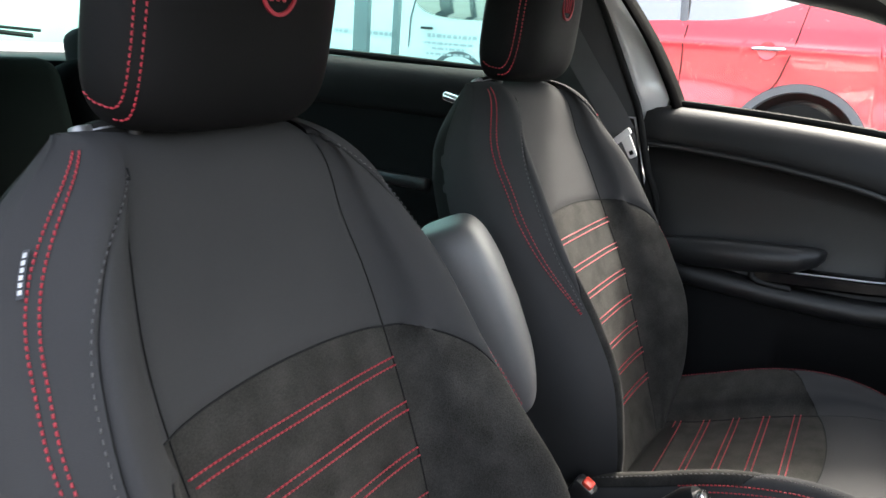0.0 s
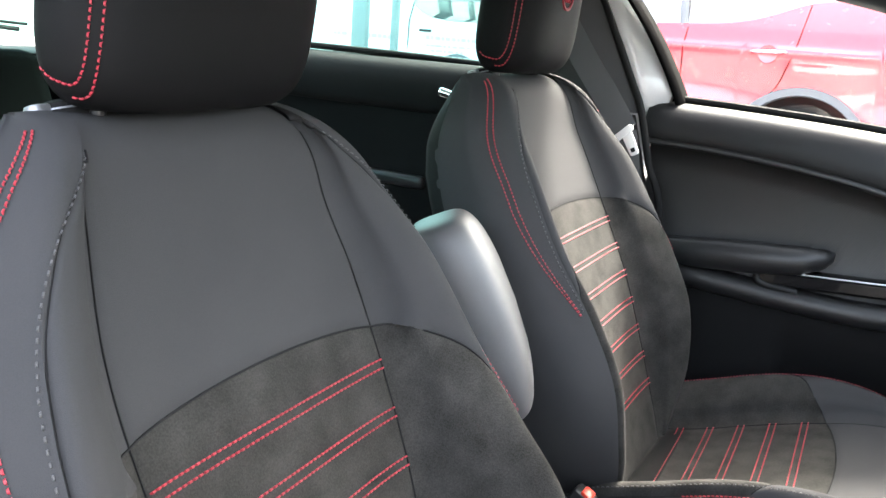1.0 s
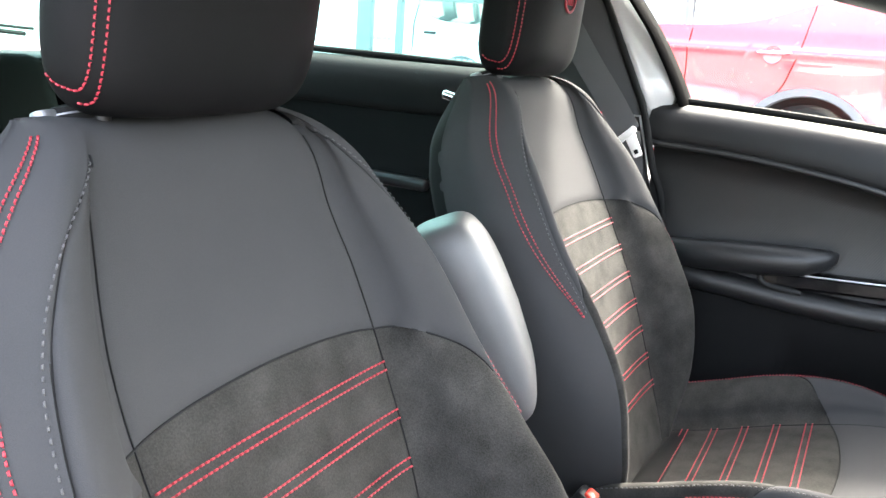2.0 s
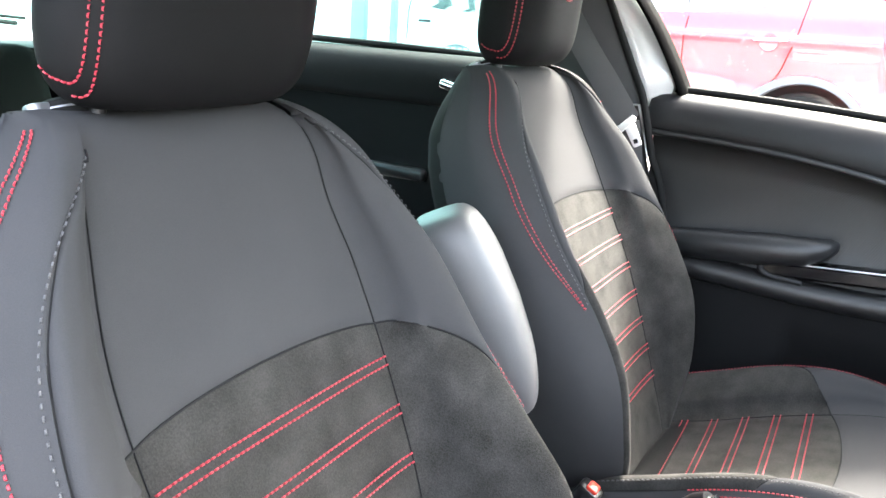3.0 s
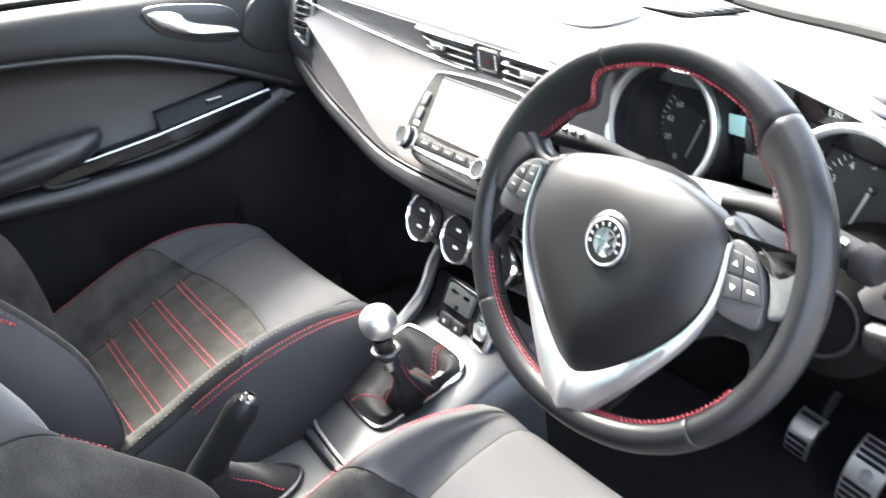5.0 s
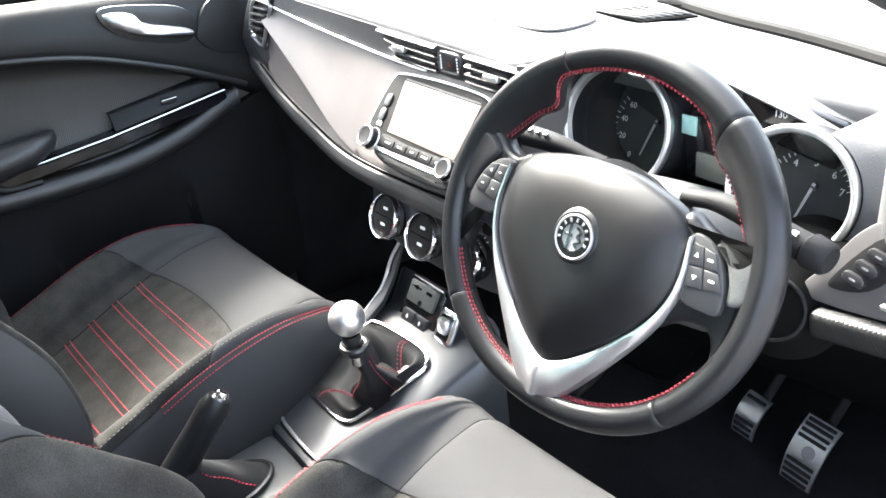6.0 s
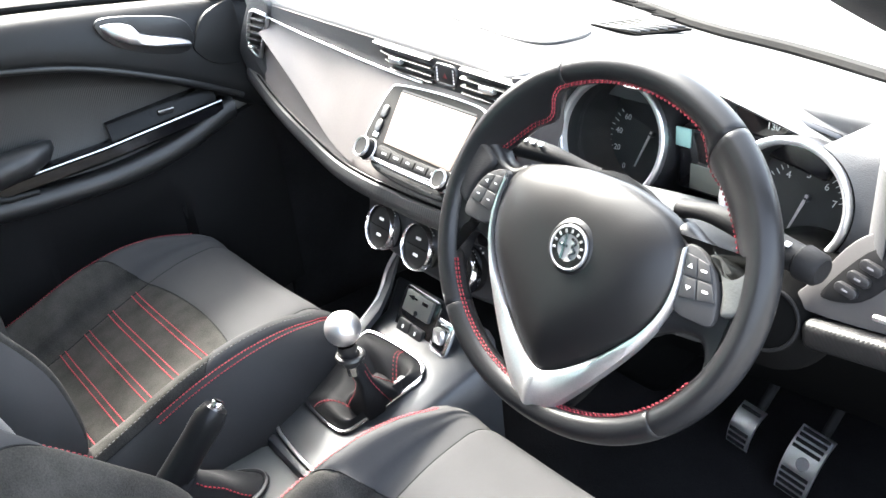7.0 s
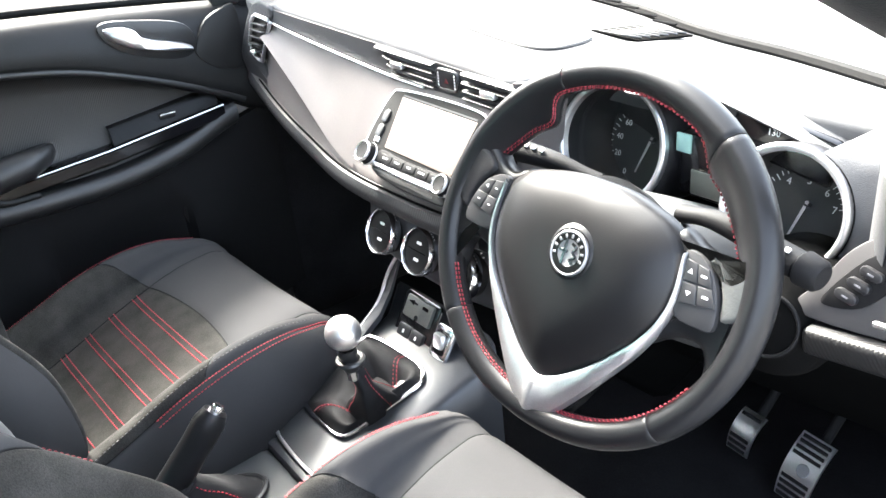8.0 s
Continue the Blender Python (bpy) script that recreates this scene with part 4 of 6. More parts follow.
part("key_rail", slab(flat_path([(-.058, -.0345), (0, -.037), (.094, -.0365), (.096, -.050), (0, -.0525), (-.054, -.0510)], 4), RADIO @ Matrix.Translation((0, 0, .010)), .003, .001), KEY_BLACK, radio, "black key rail")
for k, words in enumerate(("RADIO", "MEDIA", "NAV", "PHONE", "APPS")):
    at = RADIO @ Matrix.Translation((-.038 + .0285 * k, -.0440 - .0005 * (k < 2), .0125))
    key = part("key", slab(rounded(.0265, .0105, .002, 3), at, .0025, .0008), KEY_BLACK, radio, "black key")
    b = text_mesh(words, .0042)
    bmesh.ops.transform(b, matrix=at @ Matrix.Translation((0, 0, .0027)), verts=b.verts)
    part("key_mark", b, PALE_INK, key)
part("slot_panel", slab(flat_path([(-.064, -.058), (.02, -.062), (.115, -.058), (.112, -.071), (.02, -.075), (-.046, -.070)], 4), RADIO @ Matrix.Translation((0, 0, .004)), .007, .002), SWITCH_BLACK, radio, "gloss black disc slot panel")
part("slot_edge", tube([RADIO @ Vector((x, -.0570 - .0014 * math.sin(math.pi * (x + .06) / .17), .0115)) for x in np.linspace(-.064, .112, 20)], .0026, 8), ALLOY, radio, "satin edge above the slot")
part("slot", slab(rounded(.12, .003, .0012, 3), RADIO @ Matrix.Translation((.025, -.067, .0108)), .001, 0), RUBBER, radio)
for x, r in ((-.080, .0150), (.098, .0130)):
    km = RADIO @ Matrix.Translation((x, -.0475, 0)) @ Matrix.Scale(r / .0145, 4)
    kn = part("knob", lathe([(.0, .010), (.0155, .010), (.0158, .012), (.0145, .0150), (.0140, .024), (.012, .0265), (.009, .026), (0, .0255)], km, 28), KEY_BLACK, radio, "black rotary knob")
    part("ring", lathe([(.0142, .0225), (.0150, .0240), (.0146, .0262), (.0136, .0272), (.0126, .0264)], km, 28), ALLOY, kn, "satin knob ring")
    part("ring", lathe([(.0156, .0105), (.0166, .0125), (.0158, .0145)], km, 28), ALLOY, kn, "satin knob ring")
for k in range(2):
    part("key", slab(rounded(.014, .019, .005, 4), RADIO @ Matrix.Translation((-.0815 + .001 * k, .012 - .022 * k, .011)), .004, .0015), SATIN, radio, "black side key")
for k in range(2):
    part("key", slab(rounded(.004, .007, .001, 3), RADIO @ Matrix.Translation((-.082 + .007 * k, -.0235, .011)), .003, .0006), ALLOY, radio)

# climate panel and its three dials
clim = thing("climate_panel", "graphite panel with three chrome-ringed climate dials", "control panel", (-.03, .56, .74))
b = sheet([[Vector((x, y + .02 * (abs(x + .03) / .17) ** 2.5, z)) for y, z in ((.545, .805), (.538, .785), (.533, .752), (.530, .722), (.540, .706), (.575, .698))] for x in np.linspace(-.185, .125, 26)], (0, .03, 0))
part("panel", b, CONSOLE, clim, "", 1.0)
for k, x in enumerate((-.103, -.009, .085)):
    dm = Matrix.Translation((x, .532, .760)) @ Matrix.Rotation(radians(68), 4, "X")
    d = part("dial", lathe([(.030, -.01), (.033, .006), (.031, .014), (.026, .016), (0, .016)], dm, 40), KEY_BLACK, clim, "black climate dial")
    part("ring", lathe([(.0335, .004), (.0350, .010), (.0345, .018), (.0325, .021), (.0308, .019), (.0304, .015)], dm, 48), CHROME, d, "knurled chrome ring")
    part("split_line", slab(rounded(.050, .0012, .0005, 2), dm @ Matrix.Translation((0, 0, .0158)), .0006, 0), GLOSS, d)
    for yy in (-.012, .012):
        part("symbol", slab(rounded(.011, .004, .001, 2, (0, yy)), dm @ Matrix.Translation((0, 0, .0158)), .0006, 0), WHITE_INK, d)
    for a in range(9):
        an = radians(50 + 10 * a)
        part("scale_dot", slab(rounded(.0022, .0022, .0008, 2, (.042 * math.cos(an), .042 * math.sin(an))), dm @ Matrix.Translation((0, 0, .004)), .0016, 0), WHITE_INK, clim)

# ---- centre console ----
CON = lambda y: .582 + .326 * (y - .487)
console = thing("centre_console", "graphite painted centre console with satin trim", "console", (-.02, .35, GROUND + .13))


def con_half(y):
    return soft_table(y, [(.22, .050), (.25, .085), (.30, .100), (.40, .104), (.50, .110), (.58, .118), (.66, .125)])


rows = []
for y in np.linspace(.288, .565, 40):
    h = con_half(y)
    z = max(CON(y), .572 + (y - .522) * 1.667)
    cx = -.03
    rows.append([Vector((cx - .005 + h * a, y, z + c)) for a, c in ((-1.12, -.30), (-1.10, -.06), (-1.06, -.010), (-.96, .0), (-.5, .003), (0, .004), (.5, .003), (.96, 0), (1.06, -.010), (1.10, -.06), (1.12, -.30))])
part("top_shell", sheet(rows), CONSOLE, console, "", 1.0)
part("rear_face", rbox((.20, .02, .22), (-.033, .282, .405), .008), CONSOLE, console)
for d, mat, r in ((0, ALLOY, .0030),):
    path = [(-.135, .560, .700), (-.150, .545, .665), (-.152, .520, .620), (-.148, .470, .587), (-.142, .410, .564), (-.135, .355, .545), (-.122, .312, .528), (-.098, .293, .521), (-.060, .288, .520), (-.010, .286, .520), (.030, .288, .520), (.058, .296, .522)]
    part("edge_trim", tube(smooth_path(path, 6), r, 8), mat, console, "satin metal edge trim")
# folding armrest, turned up between the seats
rot = Matrix.Rotation(radians(26), 3, "Z") @ Matrix.Rotation(radians(24), 3, "X")
b = bmesh.new()
power = lambda c, n: math.copysign(abs(c) ** n, c)
rings = []
for k in range(25):
    a = math.pi * k / 24
    z = -.132 * power(math.cos(a), .42)
    f = max(.02, math.sin(a)) ** .36
    bow = .012 * (1 - (z / .128) ** 2)
    rings.append([b.verts.new(Vector((.030, -.115, .834)) + rot @ Vector((.068 * f * power(math.cos(j * math.pi / 20), .50), bow + .047 * f * power(math.sin(j * math.pi / 20), .66), z))) for j in range(40)])
for p, q in zip(rings, rings[1:]):
    for i in range(40):
        b.faces.new((p[i], p[(i + 1) % 40], q[(i + 1) % 40], q[i]))
b.faces.new(rings[0]), b.faces.new(rings[-1])
arm = part("armrest", b, PADDED, console, "black leather armrest folded up, greyed for sky sheen", 1.0)
part("hinge", rod((-.03, -.085, .70), (.075, -.085, .70), .016, None, 18), PLASTIC, arm, "black hinge")
part("hinge_bracket", rbox((.06, .05, .24), (.025, -.09, .58), .012), PLASTIC, arm)
# raised cheek running up to the climate panel
b = sheet([[Vector((-.150 - .018 * k, y + .01 * k, z - .01 * k * k)) for k in (-1, -.4, .3, 1, 1.5)] for y, z in ((.575, .72), (.56, .685), (.545, .655), (.52, .622), (.48, .595), (.43, .572))], (0, 0, -.012))
part("cheek", b, CONSOLE, console)
# tunnel behind, with cup holder and power socket
part("tunnel", rbox((.22, .61, .13), (.0, -.025, .440), .02, 3), TUNNEL, console, "grey plastic tunnel cover")
part("tray", slab(rounded(.075, .20, .02), Matrix.Translation((.060, .13, .5035)), .006, .003), PLASTIC, console)
part("cup_holder", lathe([(.036, 0), (.039, .004), (.036, .007), (.033, .003), (.032, -.05), (0, -.052)], Matrix.Translation((.060, .055, .507)), 30), GLOSS, console, "dark cup holder")
part("socket_cap", lathe([(.0, .012), (.014, .012), (.018, .009), (.0195, .002), (.0195, -.004)], Matrix.Translation((-.036, .192, .508)) @ Matrix.Scale(1.3, 4), 28), ALLOY, console, "silver power socket cap")
part("socket_tab", rbox((.020, .010, .005), (-.016, .200, .519), .002, 2), ALLOY, console)

# gear lever: boot, chrome frame and ball
gear = thing("gear_lever", "gear lever with brushed metal ball and leather boot", "gear lever", (.0, .40, .58))
GP = Matrix.Translation((-.035, .415, CON(.415) + .004)) @ Matrix.Rotation(math.atan(.326), 4, "X")
go = flat_path([(-.062, -.073), (-.010, -.076), (.034, -.073), (.049, -.056), (.056, -.010), (.064, .048), (.060, .068), (.036, .080), (-.02, .080), (-.078, .074), (-.094, .060), (-.090, .004), (-.076, -.056)], 4)
part("frame", tube([GP @ Vector((x, y, .003)) for x, y in go], .0034, 8, True), CHROME, gear, "chrome boot frame")
rows = []
n = len(go)
tip = Vector((.022, .372, .668))
foot = GP.inverted() @ tip
for k in np.linspace(0, 1, 30):
    ring = []
    for i, (x, y) in enumerate(go + go[:1]):
        a = math.atan2(y - foot.y, x - foot.x)
        s = max(0, 1 - k / .70)
        shrink = .125 + .86 * s ** 1.05
        fold = math.sin(5 * a + 4.5 * k) * .6 + math.sin(3 * a - 7 * k + 1.0) * .5
        high = .020 * math.sin(math.pi * min(k / .42, 1)) * (1 + .55 * fold) + .010 * math.sin(math.pi * min(max(k - .12, 0) / .5, 1)) * fold
        climb = foot.z * max(0, (k - .42) / .58) ** .85
        wide = 1 + .16 * math.sin(6 * a + 14 * k) * max(0, k - .5)
        cx, cy = foot.x * min(1, k * 1.8), foot.y * min(1, k * 1.8)
        ring.append(GP @ Vector((cx + (x - foot.x * min(1, k * 1.8) * .4) * shrink * wide * .985, cy + (y - foot.y * min(1, k * 1.8) * .4) * shrink * wide * .985, high + climb)))
    rows.append(ring)
part("boot", sheet(rows), BOOT, gear, "creased black leather boot", 1.4)
for i in (2, 18, 31, 42):
    pts = [rows[k][i % n] for k in range(1, 26)]
    nm = [(GP.to_3x3() @ Vector((0, 0, 1)) + (p - tip) * 3).normalized() for p in pts]
    for dd in (-.0025, .0025):
        part("stitching", stitched([p + Vector((dd, dd * .6, .0006)) for p in pts], nm, .0045, .002, .0010), DARK_THREAD, gear, "red stitching")
ball = Vector((.022, .368, .715))
part("boot_ring", tube([tip + Vector((.0165 * math.cos(a), .0165 * math.sin(a), .002)) for a in np.linspace(0, 2 * math.pi, 28, endpoint=False)], .0042, 8, True), SATIN, gear, "black boot ring")
part("collar", lathe([(.011, 0), (.012, .004), (.0115, .022), (.0135, .026), (.0125, .034)], axis_frame(tip - Vector((0, 0, .012)), ball - tip + Vector((0, 0, .0)), (0, 1, 0)), 22), SATIN, gear, "black collar")
part("stem", rod(tip - Vector((0, 0, .03)), ball, .0075, .0075, 14), CHROME, gear, "chrome stem")
b = bmesh.new()
bmesh.ops.create_uvsphere(b, u_segments=36, v_segments=22, radius=.0245)
for v in b.verts:
    v.co.z = v.co.z * .96 if v.co.z > 0 else max(v.co.z, -.0215)
    if v.co.z > .019:
        v.co.z = .019 + (v.co.z - .019) * .35
bmesh.ops.translate(b, vec=ball, verts=b.verts)
part("ball", b, ALLOY, gear, "brushed metal ball knob", 1.0)

# handbrake
hb = thing("handbrake", "black handbrake lever with chrome button", "handbrake", (-.02, .10, .50))
p0, p1 = Vector((-.022, .055, .520)), Vector((-.006, .190, .668))
ax = (p1 - p0).normalized()
pts = [p0 + ax * d for d in np.linspace(0, (p1 - p0).length, 14)]
part("grip", tube(pts, [.016, .0185, .019, .0195, .0195, .019, .019, .0185, .0185, .018, .018, .0185, .0185, .014], 18, False, 1.15), LEATHER, hb, "black leather grip", 1.0)
part("button", lathe([(.009, 0), (.009, .008), (.0075, .011), (0, .0115)], axis_frame(p1 - ax * .002, ax), 20), CHROME, hb, "chrome release button")
rows = []
g0, g1 = p0 + ax * .088, Vector((-.030, .135, .509))
for k in np.linspace(0, 1, 14):
    c = g0.lerp(g1, k ** .9)
    r1, r2 = .021 + .022 * k ** .8, .021 + .062 * k ** .9
    rows.append([Vector((c.x + r1 * math.cos(a), c.y + r2 * math.sin(a) + .018 * k * k, c.z + .0035 * math.sin(4 * a + 9 * k) * k * (1 - k) * 4 + .010 * math.sin(a) * (1 - k))) for a in np.linspace(0, 2 * math.pi, 33)])
boot = part("gaiter", sheet(rows), BOOT, hb, "creased leather gaiter", 1.4)
for j in (4, 13):
    pts = [rows[k][j] for k in range(1, 13)]
    part("stitching", stitched(pts, [Vector((.2, .4, .9)).normalized()] * len(pts), .0045, .002, .0011), RED_THREAD, boot, "red stitching")
part("collar", tube([rows[1][j] for j in range(32)], .0035, 8, True), BOOT, boot)
part("slot_trim", tube([rows[13][j] + Vector((0, 0, .001)) for j in range(32)], .0045, 8, True), SATIN, hb)

# sockets and switches ahead of the gear lever
sw = thing("socket_panel", "small media socket and switch panel on the console", "control panel", (-.06, .55, .62))
SP = Matrix.Translation((-.064, .547, .626)) @ Matrix.Rotation(radians(59), 4, "X") @ Matrix.Translation((0, 0, .006))
part("plate", slab(rounded(.092, .088, .010), SP @ Matrix.Translation((0, -.018, -.004)), .004, .002), GLOSS, sw, "gloss black plate")
pl1 = part("media_socket", slab(rounded(.066, .034, .003), SP @ Matrix.Translation((0, .004, 0)), .006, .0015), PERF, sw, "grey media socket")
part("port", slab(rounded(.014, .005, .001, 2, (.017, .008)), SP @ Matrix.Translation((0, .004, .0062)), .0008, 0), GLOSS, pl1, "media port")
part("arrow_mark", slab([(-.026, .008), (-.012, .012), (-.012, .0095), (-.003, .0095), (-.003, .0065), (-.012, .0065), (-.012, .004)], SP @ Matrix.Translation((0, .004, .0062)), .0006, 0), GLOSS, pl1)
part("port", lathe([(.0, 0), (.004, 0), (.0045, .001), (.004, .0018)], SP @ Matrix.Translation((.003, -.008, .0062)), 14), GLOSS, pl1, "round port")
for x in (-.016, .016):
    s = part("switch", slab(rounded(.031, .020, .003), SP @ Matrix.Translation((x, -.036, 0)), .006, .002), SATIN, sw, "black rocker switch")
    part("symbol", slab(rounded(.004, .006, .001, 2), SP @ Matrix.Translation((x, -.036, .0062)), .0005, 0), WHITE_INK, s)
mode = thing("mode_switch", "silver drive mode switch", "switch", (.0, .54, .61))
MP = SP @ Matrix.Translation((.072, -.018, 0))
part("frame", slab(rounded(.040, .052, .008), MP, .006, .002), CHROME, mode, "chrome switch frame")
part("lever", rbox((.020, .024, .012), (0, 0, 0), .004, 2), ALLOY, mode)
mode.children[-1].data.transform(Matrix.Translation(Vector(mode.location)))
mode.children[-1].data.transform(MP @ Matrix.Translation((0, .002, .010)) @ Matrix.Rotation(radians(20), 4, "X"))
mode.children[-1].data.transform(Matrix.Translation(-Vector(mode.location)))
part("well", slab(rounded(.026, .036, .004), MP @ Matrix.Translation((0, 0, .0058)), .001, 0), GLOSS, mode)
# ---- steering wheel ----
WC = Vector((.3756, .4578, .9262))
WM = Matrix.Translation(WC) @ Matrix.Rotation(radians(5), 4, "Z") @ Matrix.Rotation(radians(65), 4, "X") @ Matrix.Rotation(radians(-3.5), 4, "Z")
wheel = thing("steering_wheel", "black leather steering wheel with red stitching", "steering wheel", WC)
RX, RY = .1748, .1670


def rim_at(a, out=0.0, lift=0.0):
    c, s = math.cos(a), math.sin(a)
    flat = 1 - .02 * max(0, -s) ** 6
    return WM @ Vector(((RX + out) * c, (RY + out) * s * flat, lift))


def thumb(a):
    """Inward swelling of the moulded grips above the side spokes."""
    d = math.degrees(a) % 360
    d = d if d < 180 else 360 - d if d > 270 else 90
    d = min(d, 180 - d)
    return soft_table(d, [(-30, 0), (2, .0), (14, .006), (26, .014), (42, .018), (53, .017), (57, .006), (61, 0), (92, 0)]) if math.sin(a) > -.05 else 0.0


def rim_ring(a, seg=22):
    c = rim_at(a)
    out = (rim_at(a, .01) - c).normalized()
    n = (WM.to_3x3() @ Vector((0, 0, 1)))
    e = max(0.0, thumb(a))
    ring = []
    for k in range(seg):
        x, z = math.cos(2 * math.pi * k / seg), math.sin(2 * math.pi * k / seg)
        swell = e * min(0, x)
        ring.append(c + out * (.0142 * x + swell) + n * (.0160 * z + swell * .85))
    return ring


def rim_piece(name, a0, a1, mat, label):
    b = bmesh.new()
    n = max(6, int(abs(a1 - a0) / .035))
    rings = []
    steps = [0, .0035] + [i / n for i in range(1, n)] + [.9965, 1]
    for i, f in enumerate(steps):
        a = a0 + (a1 - a0) * f
        k = .955 if i in (0, len(steps) - 1) else 1.0
        ring = rim_ring(a)
        c = sum(ring, Vector()) / len(ring)
        rings.append([b.verts.new(c + (p - c) * k) for p in ring])
    for p, q in zip(rings, rings[1:]):
        for j in range(22):
            b.faces.new((p[j], p[(j + 1) % 22], q[(j + 1) % 22], q[j]))
    b.faces.new(rings[0]), b.faces.new(rings[-1])
    return part(name, b, mat, wheel, label, 1.2)


ANG = [radians(a) for a in (53, 116, 222, 317, 413)]
for a0, a1 in zip(ANG, ANG[1:]):
    rim_piece("rim", a0, a1, LEATHER, "smooth leather rim")
for a0, a1 in ((8, 172), (205, 335)):
    for d in (-.0016, .0016):
        pts, nm = [], []
        for a in np.linspace(radians(a0), radians(a1), 200):
            ring = rim_ring(a, 44)
            c = sum(ring, Vector()) / 44
            p = ring[19]
            w = (p - c).normalized()
            pts.append(p + (ring[18] - ring[20]).normalized() * d)
            nm.append(w)
        part("stitching", stitched(pts, nm, .0036, .0012, .0008), DARK_THREAD, wheel, "red rim stitching")


def wheel_outline(points, n=5):
    return [(p.x, p.y) for p in smooth_path([(x, y, 0) for x, y in points], n, True)]


def domed(outline, m, base, height, mat, name, parent, label, rings=6, power=2.4):
    """A padded cover: the outline shrunk ring by ring to its middle while rising."""
    cx, cy = sum(x for x, _ in outline) / len(outline), sum(y for _, y in outline) / len(outline)
    rows = [[m @ Vector((x, y, base - .02)) for x, y in outline + outline[:1]]]
    for k in np.linspace(0, 1, rings + 4):
        s = 1 - k
        rows.append([m @ Vector((cx + (x - cx) * s, cy + (y - cy) * s, base + height * (1 - s ** power))) for x, y in outline + outline[:1]])
    b = sheet(rows)
    bmesh.ops.remove_doubles(b, verts=b.verts, dist=1e-5)
    return part(name, b, mat, parent, label, 1.1)


half = [(.030, .069), (.060, .063), (.084, .054), (.101, .036), (.107, .008), (.103, -.022), (.090, -.046), (.068, -.073), (.044, -.097), (.020, -.117)]
hub = wheel_outline([(0, .070)] + half + [(0, -.127)] + [(-x, y) for x, y in reversed(half)], 5)
cover = domed(hub, WM, .010, .020, HUB, "airbag_cover", wheel, "satin black airbag cover", 11, 3.6)
# silver V below the cover
V = [(.107, .040), (.1115, .006), (.109, -.020), (.098, -.049), (.083, -.076), (.058, -.113), (.030, -.150), (.014, -.163)]
W = [(.104, .036), (.1065, .004), (.102, -.022), (.090, -.046), (.074, -.066), (.051, -.091), (.026, -.112), (.010, -.121)]
whole = lambda side, end: smooth_path([(-x, y, 0) for x, y in side] + [(0, end, 0)] + [(x, y, 0) for x, y in reversed(side)], 5)
rows = []
for p, q in zip(whole(V, -.167), whole(W, -.124)):
    ridge = .003 * math.exp(-(p.x / .010) ** 2)
    rows.append([WM @ Vector((p.x + (q.x - p.x) * f, p.y + (q.y - p.y) * f, h + (ridge if 0 < f < 1 else 0))) for f, h in ((0, .003), (0, .008), (.10, .0125), (.45, .0155), (.85, .0150), (1, .012), (1, .002))])
part("v_trim", sheet(rows), ALLOY, wheel, "silver V-shaped spoke trim", .7)
# emblem: plain round badge, dark ring with bright marks
EM = WM @ Matrix.Translation((.006, .001, .0295)) @ Matrix.Scale(.82, 4)
em = part("emblem_seat", lathe([(.036, -.006), (.033, -.001), (.028, .0015), (.0265, .0)], EM, 40), HUB, wheel, "dished emblem seat")
part("emblem", lathe([(.0262, -.002), (.0258, .003), (.0240, .0042), (.0225, .003), (0, .003)], EM, 40), COLLAR, em, "round chrome emblem")
part("emblem_band", lathe([(.0228, .0031), (.0222, .0037), (.0155, .0037), (.0150, .0031)], EM, 40), SWITCH_BLACK, em, "black badge ring")
for k in range(9):
    a = radians(-14 + 26 * k)
    part("emblem_mark", rbox((.0022, .0036, .0008), EM @ Vector((.0189 * math.cos(a), .0189 * math.sin(a), .0040)), .0002, 1, (EM.to_3x3().normalized() @ Matrix.Rotation(a - math.pi / 2, 3, "Z"))), COLLAR, em)
part("emblem_bar", rbox((.0028, .024, .001), EM @ Vector((-.006, 0, .0034)), .0003, 1, EM.to_3x3().normalized()), GLOSS, em)
part("emblem_bar", rbox((.0100, .0026, .001), EM @ Vector((-.0075, .001, .0034)), .0003, 1, EM.to_3x3().normalized()), GLOSS, em)
part("emblem_wave", tube(smooth_path([EM @ Vector((x, y, .0034)) for x, y in ((.002, .011), (.009, .008), (.005, .002), (.0105, -.002), (.004, -.007), (.008, -.011))], 5), .0013, 6), GLOSS, em)
